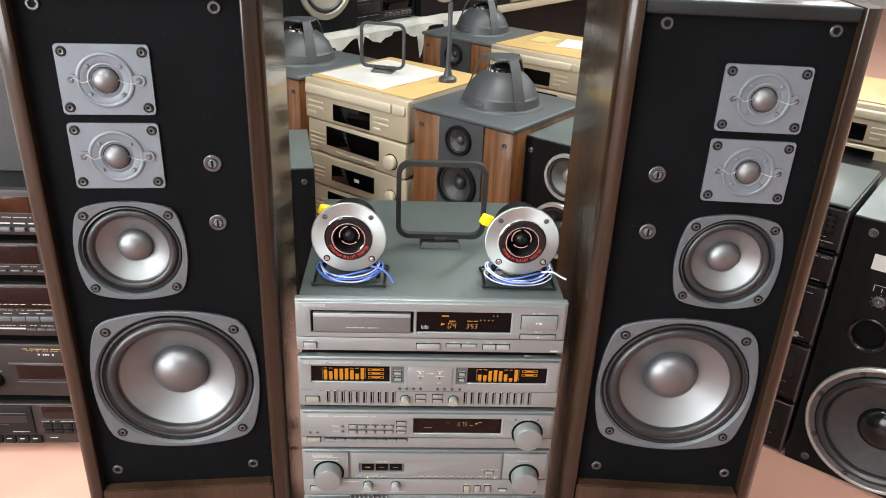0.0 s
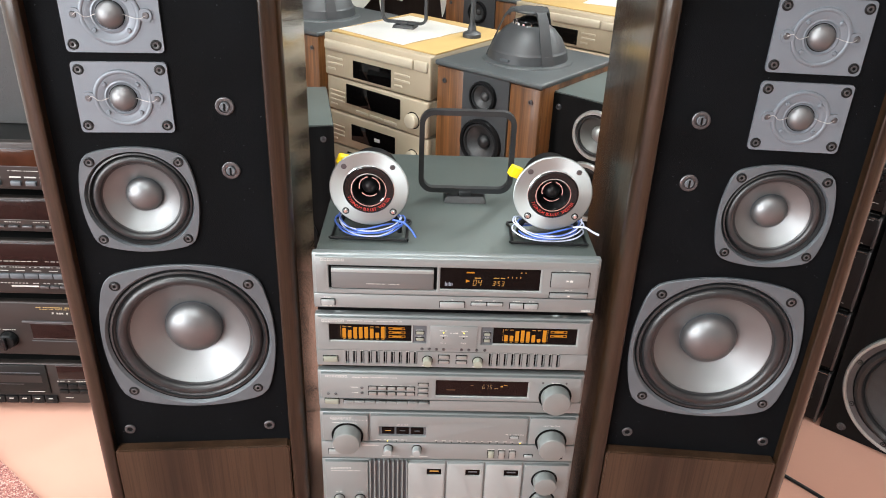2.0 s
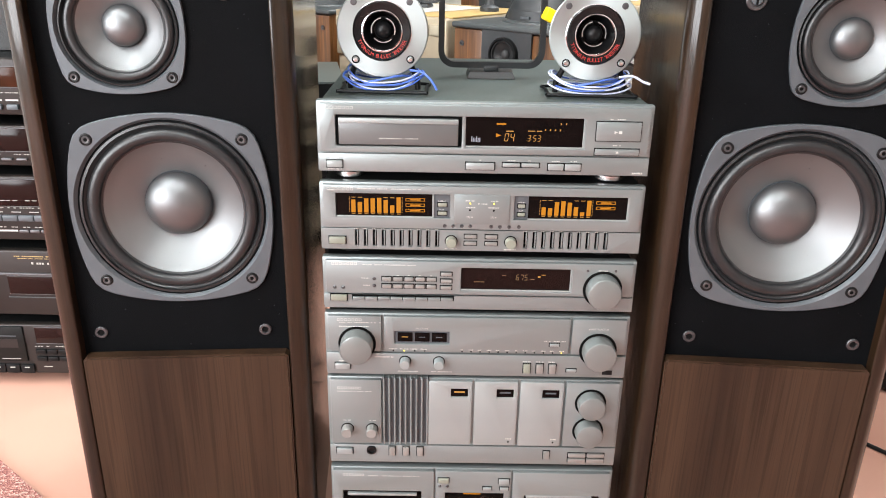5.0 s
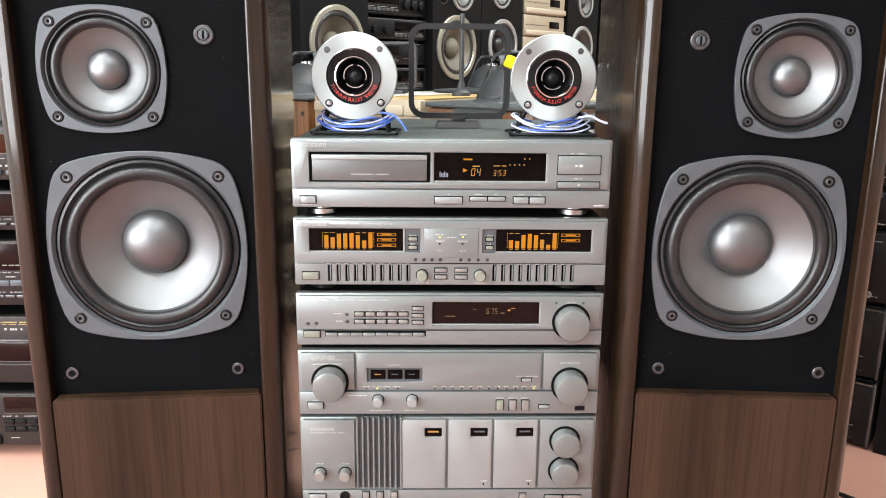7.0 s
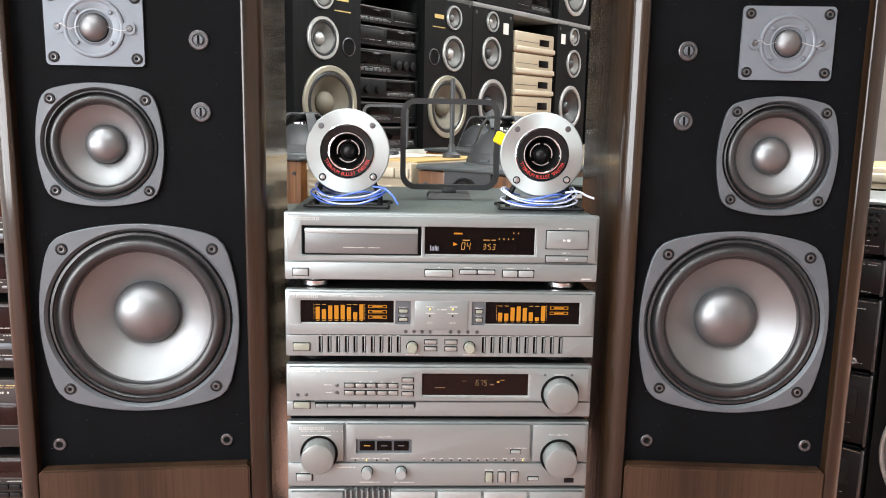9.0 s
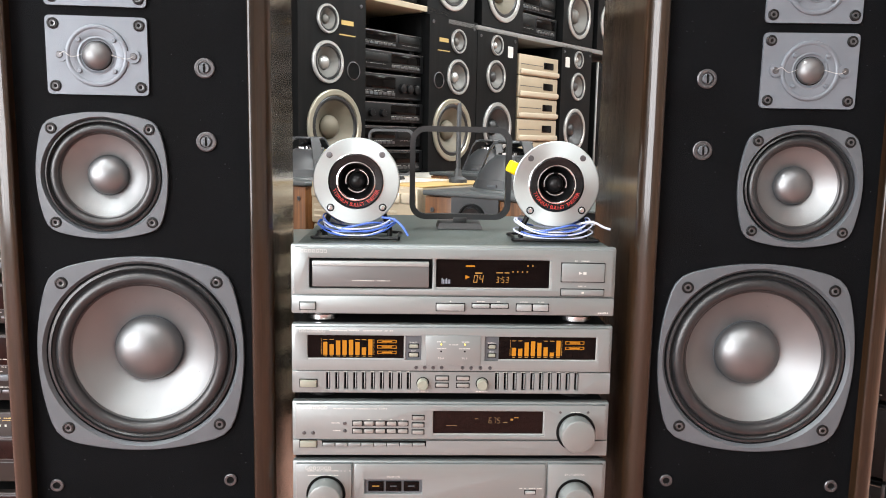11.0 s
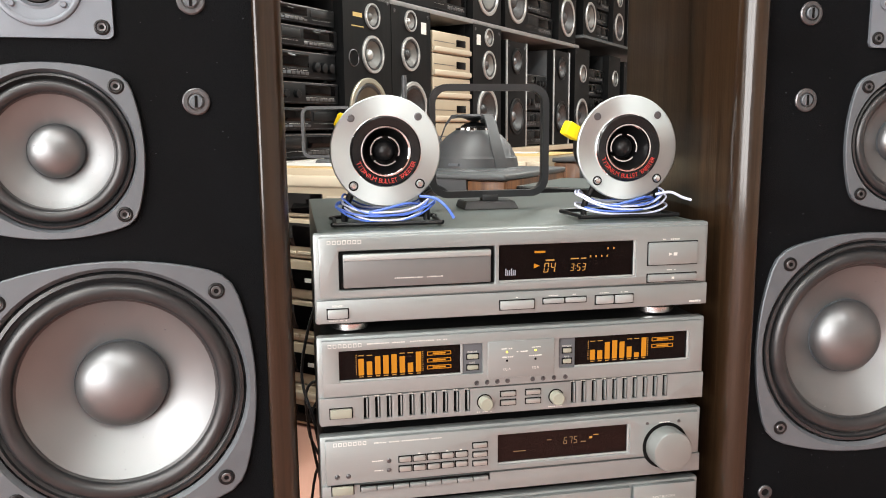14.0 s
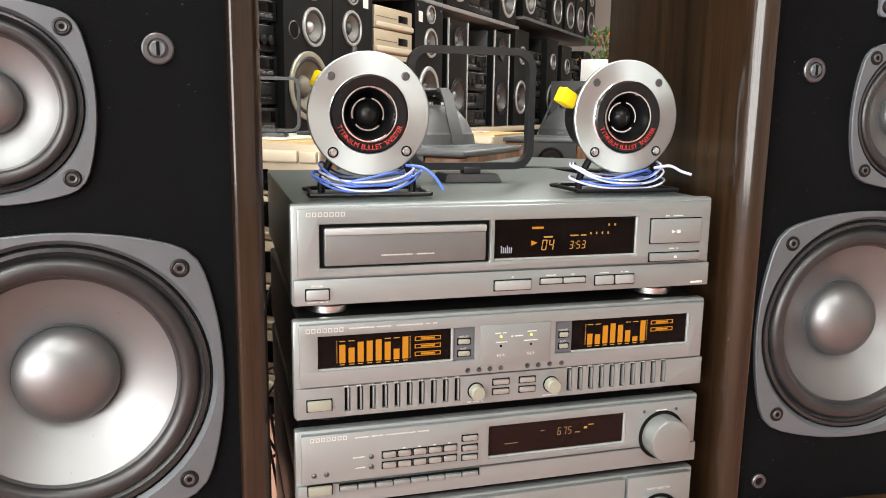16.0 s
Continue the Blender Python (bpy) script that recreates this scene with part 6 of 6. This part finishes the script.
    ticks(t, -0.1, 0.16, g(0.3035), 0.0014, -0.003, 40, PRINT_GREY)
    bar(t, 0.035, 0.085, g(0.2955), g(0.2985), -0.003, PRINT_GREY, "slot_bar")
    left_keys(t, 0.088, 0.18, g(0.294), g(0.2995), 5, DARKSTEEL)

    t, g = left_unit("hifi_unit", "slim brown-tinted black tuner with a dark red-brown window", "tuner", 0.409, 0.476, 0.004, 0.0)
    left_window(t, -0.02, 0.135, g(0.434), g(0.471))
    for x in (0.05, 0.1):
        ticks(t, x, x + 0.03, g(0.4285), 0.0012, -0.003, 7, PRINT_GREY)
    left_keys(t, -0.02, 0.15, g(0.4185), g(0.4225), 7, DARKSTEEL, 0.007)

    t, g = left_unit("disc_player", "brown-tinted black disc player with an orange-brown display window", "disc player", 0.494, 0.582, 0.0, -0.3)
    left_window(t, 0.0, 0.14, g(0.5385), g(0.5695), SMOKE_ORANGE)
    ticks(t, 0.08, 0.15, g(0.5295), 0.0014, -0.003, 20, PRINT_GREY)
    for x in (0.045, 0.08, 0.106, 0.132):
        bar(t, x, x + 0.02, g(0.5165), g(0.519), -0.003, PRINT_GREY, "print_bar")
        part("button", boxed(x + 0.002, x + 0.02, -0.0085, -0.002, g(0.503), g(0.5115), bevel=0.0014), FRAME, t)


SMOKE_ORANGE = mat("orange_brown_display", (0.034, 0.011, 0.005), 0.14, var=0.5, scale=14, spec=0.2)
carpet_side_stack()
black_speaker("grille_speaker", "black speaker behind a metal mesh grille, on top of the stack", pose(LX - 0.02, 0.5, 0.582, 0, 0, 0), 0.17, 0.2, 0.3, [], front=MESHBLACK, pegs=False)

right_units = []
RX, RY = 0.788 - 0.2178 * math.cos(math.radians(40)), 0.417 + 0.2178 * math.sin(math.radians(40))            # stack beside the floor speaker
z = 0.006
for i, (h, kn) in enumerate(((0.126, 0), (0.134, 0), (0.131, 2), (0.064, 2), (0.089, 0))):
    right_units.append(black_unit(pose(RX, RY, z, 0, 0, -40), 0.213, h, 0.27, 60 + i, kn, GLASS, "black hi-fi unit with knobs and small white lettering", "black stack by the floor speaker", flip=-1, trim=True))
    u = right_units[-1]
    if i == 4:
        for row in range(4):
            left_keys(u, 0.17, 0.202, h * 0.4 + row * 0.0115, h * 0.4 + row * 0.0115 + 0.0055, 3, GLOSSBLACK, 0.003)
        ticks(u, 0.16, 0.204, h * 0.2, 0.0016, -0.0045, 8, PRINT_GREY)
    if i in (2, 3):
        ticks(u, 0.18, 0.205, h * 0.86, 0.0014, -0.0045, 5, PRINT_GREY)
        ticks(u, 0.165, 0.2, h * 0.1, 0.0014, -0.0045, 6, PRINT_GREY)
    if i == 2:
        part("phones_socket", lathe([(0.0058, -0.004), (0.0058, -0.0075), (0.0042, -0.0085), (0.0028, -0.0078), (0.0026, -0.0045), (0, -0.0045)], 0.183, 0.016, 18), RING, u, "bright ringed headphone socket")
    z += h + 0.0065
cap = part("unit_cover", boxed(-0.214, 0.214, 0.002, 0.27, 0, 0.005, bevel=0.001), GREENTOP, m=pose(RX, RY, z - 0.0065, 0, 0, -40))
tagged(cap, "grey-green steel cover lying on the black stack", "cover")
tagged(part("turntable_lid", boxed(-0.2, 0.2, 0, 0.3, 0, 0.04, bevel=0.014, seg=4), SATINBLACK, m=row_pose((1.02, 0.93), 0.1, 0.0, 0.42)), "closed black turntable with rounded corners", "turntable")
tagged(part("carton", boxed(-0.2, 0.2, 0.01, 0.29, 0, 0.4195, bevel=0.003), BLACKASH, m=row_pose((1.02, 0.93), 0.1, 0.0, 0.0)), "black cabinet standing on the floor", "cabinet")
bullet_far = bullet_tweeter(*row_pos(G3, 0.12, 0.14), A1 + 10, 3, mat("copper_cable", (0.5, 0.2, 0.12), 0.4), WIRE_WHITE)
bullet_far.matrix_basis = Matrix.Translation((0, 0, 0.0025)) @ bullet_far.matrix_basis


# ---- shelf wall ----
def wall_pose(u, v=0.0, z=0.0, turn=0.0):
    return ROOM @ pose(u, v, z, 0, 0, turn)


SH0, SH1 = 0.572, 1.2
tagged(part("shelf_board", boxed(-1.9, 1.19, -0.02, 0.48, SH0 - 0.03, SH0, bevel=0.002), BOARD, m=wall_pose(0)), "pale wooden shelf board holding speakers", "shelf", kind="structure")
tagged(part("shelf_board", boxed(1.2, 4.6, -0.02, 0.48, SH0 - 0.03, SH0, bevel=0.002), BOARD, m=wall_pose(0)), "pale wooden shelf board holding speakers", "shelf", kind="structure")
tagged(part("shelf_board", boxed(-1.9, -0.1, 0.0, 0.46, SH1 + 0.02, SH1 + 0.042, bevel=0.002), BOARD, m=wall_pose(0)), "pale wooden upper shelf board", "shelf", kind="structure")
tagged(part("shelf_board", boxed(-0.1, 2.35, 0.0, 0.46, SH1 - 0.022, SH1, bevel=0.002), mat("grey_shelf_board", (0.15, 0.15, 0.145), 0.5, var=0.1, scale=8), m=wall_pose(0, 0, 0.012)), "grey upper shelf board", "shelf", kind="structure")
tagged(part("shelf_board", boxed(2.36, 4.6, -0.03, 0.46, SH1 + 0.06, SH1 + 0.08, bevel=0.002), GREYTOP, m=wall_pose(0)), "slate grey upper shelf board", "shelf", kind="structure")
tagged(part("shelf_back", boxed(-1.9, 4.6, 0.485, 0.5, 0.0, 2.2), BLACKASH, m=wall_pose(0)), "black back board of the shelves", "shelf back", kind="structure")
# dark space below the shelf, put in as a plain black sheet
tagged(part("under_shelf_dark", boxed(-1.9, 4.6, 0.06, 0.09, 0.0, SH0 - 0.03), BLACKASH, m=wall_pose(0)), "black sheet standing for the dark space under the shelf", "board", kind="structure")


def torn_sheet():
    """A torn plastic sheet hanging over the shelf's front edge."""
    r, bm = random.Random(8), bm_new()
    n, rows = 60, []
    for i in range(n + 1):
        u = -1.0 + 1.15 * i / n
        drop = 0.02 + 0.035 * (0.5 + 0.5 * math.sin(i * 0.55)) * r.uniform(0.4, 1.3) + (0.09 if i in (38, 39, 47, 48, 20) else 0)
        rows.append([bm.verts.new((u, 0.1, SH0 + 0.003)), bm.verts.new((u, -0.018, SH0 + 0.004 + r.uniform(0, 0.004))), bm.verts.new((u, -0.032 - r.uniform(0, 0.01), SH0 - 0.012)), bm.verts.new((u + r.uniform(-0.008, 0.008), -0.034 - r.uniform(0, 0.012), SH0 - drop))])
    for a, b in zip(rows, rows[1:]):
        for k in range(3):
            bm.faces.new((a[k], b[k], b[k + 1], a[k + 1]))
    bmesh.ops.solidify(bm, geom=bm.faces[:], thickness=0.0008)
    tagged(part("plastic_sheet", bm, CLOTH, m=wall_pose(0)), "torn grimy white plastic sheet hanging over the shelf edge", "plastic sheet")


torn_sheet()

SHELF_SPK = "speakers on the shelf wall"
wf = lambda x, z, r, c=BEIGECONE, g=RING_BEIGE, d=BEIGECONE: (x, z, r, c, g, d)


def big_black(u, mirror):
    black_speaker("shelf_speaker", "big black speaker with a beige woofer and champagne rings", wall_pose(u, 0, SH0 + 0.002), 0.164, 0.34, 0.645,
                  [wf(0.006 * mirror, 0.18, 0.132), wf(-0.028 * mirror, 0.404, 0.074, PALECONE, RING, RING), wf(-0.028 * mirror, 0.552, 0.05, PALECONE, RING, PALECONE)],
                  ports=[(0.1 * mirror, 0.383, 0.03)], marks=[(0.07 * mirror - 0.03, 0.07 * mirror + 0.03, 0.54, 0.556, PRINT_GOLD), (0.07 * mirror - 0.04, 0.07 * mirror + 0.04, 0.503, 0.507, PRINT_GOLD)], group=SHELF_SPK)


big_black(-0.755, 1)
big_black(-0.058, -1)


def grey_cone_speaker(u, mirror):
    black_speaker("shelf_speaker", "black three-way speaker with silver rings and a dark woofer", wall_pose(u, 0, SH0 + 0.002), 0.16, 0.3, 0.625,
                  [wf(0.005 * mirror, 0.2, 0.112, DARKCONE, RING, RUBBER), wf(-0.015 * mirror, 0.427, 0.072, PALECONE, RING, DARKCONE), wf(-0.012 * mirror, 0.565, 0.045, PALECONE, RING, RING)],
                  marks=[(0.1 * mirror - 0.022, 0.1 * mirror + 0.022, 0.52, 0.57, PRINT)], group=SHELF_SPK)


grey_cone_speaker(0.268, 1)
grey_cone_speaker(1.0, -1)


def shelf_units(u, z, heights, gold=False, w=0.18, seed=0):
    for i, h in enumerate(heights):
        if gold:
            champagne_unit(wall_pose(u, 0.005, z), h, "flat", w, 0.28, label="champagne hi-fi unit on the shelf wall")
        else:
            black_unit(wall_pose(u, 0.03 + 0.01 * (i % 2), z + 0.006), w, h - 0.008, 0.3, seed + i, (0, 0, 2, 3, 0)[i % 5], GLASS, "black hi-fi unit on the shelf wall", "black units on the shelf wall", -1 if i % 2 else 1)
        z += h


shelf_units(-0.405, SH0 + 0.002, (0.1, 0.095, 0.09, 0.11, 0.085, 0.075), False, 0.178, 80)
shelf_units(0.63, SH0 + 0.002, (0.135, 0.11, 0.1, 0.105, 0.1), True, 0.18)


def sculpted(u):
    black_speaker("shelf_speaker", "grey-black speaker with sculpted silver edges", wall_pose(u, 0, SH0 + 0.002), 0.13, 0.3, 0.575,
                  [wf(0, 0.17, 0.1, DARKCONE, SATINBLACK, CAP), wf(0.0, 0.47, 0.07, DARKCONE, SATINBLACK, CAP)], body=GREYPLASTIC, front=BLACKASH, group=SHELF_SPK, edge=RING)


sculpted(1.36)
sculpted(2.04)
shelf_units(1.7, SH0 + 0.002, (0.1, 0.1, 0.12, 0.1), False, 0.17, 90)


def small_shelf_speaker(u, z, h=0.5, w=0.12, cone=DARKCONE, ring=RING):
    black_speaker("shelf_speaker", "black two-way speaker with bright driver rings", wall_pose(u, 0, z), w, 0.28, h,
                  [wf(0, h * 0.3, min(w * 0.78, h * 0.26), cone, ring, RUBBER), wf(0.01, h * 0.74, w * 0.42, PALECONE, ring, PALECONE)], group=SHELF_SPK)


for u, h in ((2.42, 0.62), (3.12, 0.62), (3.5, 0.6), (4.15, 0.6)):
    small_shelf_speaker(u, SH0 + 0.002, h, 0.14)
shelf_units(2.77, SH0 + 0.002, (0.1, 0.09, 0.12, 0.1, 0.1), False, 0.17, 100)
shelf_units(3.83, SH0 + 0.002, (0.12, 0.1, 0.1, 0.11, 0.1), False, 0.16, 110)
# upper row
for u, zz, w, rr, c in ((-0.08, SH1 + 0.014, 0.16, 0.118, PALECONE), (0.3, SH1 + 0.014, 0.165, 0.13, BEIGECONE), (1.0, SH1 + 0.014, 0.16, 0.118, PALECONE), (1.36, SH1 + 0.014, 0.15, 0.118, DARKCONE), (2.13, SH1 + 0.014, 0.15, 0.118, DARKCONE), (2.56, SH1 + 0.082, 0.14, 0.1, PALECONE), (3.2, SH1 + 0.082, 0.14, 0.1, DARKCONE), (3.55, SH1 + 0.082, 0.14, 0.1, DARKCONE), (3.86, SH1 + 0.082, 0.14, 0.1, PALECONE), (4.2, SH1 + 0.082, 0.14, 0.1, DARKCONE)):
    black_speaker("shelf_speaker", "black speaker with a large pale-rimmed woofer on the upper shelf", wall_pose(u, 0, zz), w, 0.32, 0.62,
                  [wf(0, rr + 0.03, rr, c, RING, c), wf(0, rr * 2 + 0.13, 0.055, PALECONE, RING, PALECONE)], group=SHELF_SPK)
shelf_units(0.645, SH1 + 0.014, (0.11, 0.1, 0.12, 0.1), False, 0.175, 120)
shelf_units(1.745, SH1 + 0.014, (0.12, 0.1, 0.12, 0.1), False, 0.2, 130)
shelf_units(2.88, SH1 + 0.082, (0.11, 0.1, 0.12), False, 0.16, 140)
shelf_units(-0.45, SH1 + 0.044, (0.1, 0.1, 0.12), False, 0.178, 150)
black_speaker("shelf_speaker", "black speaker with a large pale-rimmed woofer on the upper shelf", wall_pose(-0.82, 0, SH1 + 0.044), 0.165, 0.32, 0.6, [wf(0, 0.16, 0.12), wf(0, 0.42, 0.055)], group=SHELF_SPK)


# ---- cables ----
def cable(name, label, pts, rad=0.003, material=SATINBLACK):
    tagged(part(name, tube(bm_new(), smooth_path(pts, 8), rad, 8), material), label, "cable")


cable("floor_cable", "black cable lying on the floor by the speaker", [(0.5, 0.3, 0.004), (0.62, 0.285, 0.004), (0.68, 0.235, 0.004), (0.76, 0.13, 0.004), (0.83, 0.02, 0.004)], 0.0035)
r = random.Random(3)
for k in range(7):
    y0 = 0.37 + 0.02 * k
    pts = [(-0.14 + r.uniform(-0.03, 0.03), y0, 0.56 - 0.07 * k)]
    for i in range(5):
        pts.append((-0.165 + r.uniform(-0.035, 0.03), y0 + r.uniform(-0.01, 0.03), max(0.005, 0.52 - 0.07 * k - 0.1 * i + r.uniform(-0.05, 0.05))))
    pts.append((-0.15 + r.uniform(-0.05, 0.05), y0 + 0.03, 0.004))
    cable("signal_cable", "thin black cable hanging behind the silver stack", pts, 0.0022)


def plant(u, v, z):
    t = thing("potted_plant", "small plant with orange flowers in a dark pot", "plant", wall_pose(u, v, z))
    part("pot", lathe_z([(0, 0), (0.06, 0), (0.075, 0.12), (0.068, 0.12), (0.06, 0.1), (0, 0.1)], 0, 0, 24), SATINBLACK, t)
    rr = random.Random(4)
    for name, n, mt, s in (("leaves", 170, mat("green_leaf", (0.06, 0.12, 0.03), 0.6, var=0.3, scale=30), 0.03), ("flowers", 70, mat("orange_petal", (0.65, 0.16, 0.03), 0.6, var=0.3, scale=30), 0.016)):
        bm = bm_new()
        for _ in range(n):
            c = Vector((rr.gauss(0, 0.07), rr.gauss(0, 0.07), rr.uniform(0.13, 0.42)))
            e = Euler((rr.uniform(0, 6), rr.uniform(0, 6), rr.uniform(0, 6))).to_matrix()
            q = [bm.verts.new(c + e @ Vector(p)) for p in ((-s, 0, 0), (0, -s * 0.4, 0.004), (s, 0, 0), (0, s * 0.4, 0.004))]
            bm.faces.new(q)
        part(name, bm, mt, t)


plant(3.52, -0.3, 0.88)
tagged(part("display_stand", boxed(-0.2, 0.2, -0.2, 0.2, 0, 0.88, bevel=0.004), GREYTOP, m=wall_pose(3.52, -0.3, 0)), "grey display stand under the potted plant", "stand")


# box and stand are added, in place of a bright patch at the far end
tagged(part("white_stand_in", boxed(-0.1, 0.1, -0.08, 0.1, 0, 0.16, bevel=0.003), PAPER, m=wall_pose(3.1, -0.35, 0.88)), "plain white box standing in for a bright patch, on a grey display stand", "carton")
tagged(part("display_stand", boxed(-0.2, 0.2, -0.2, 0.2, 0, 0.88, bevel=0.004), GREYTOP, m=wall_pose(2.98, -0.3, 0)), "grey display stand added under the plain white box", "stand")
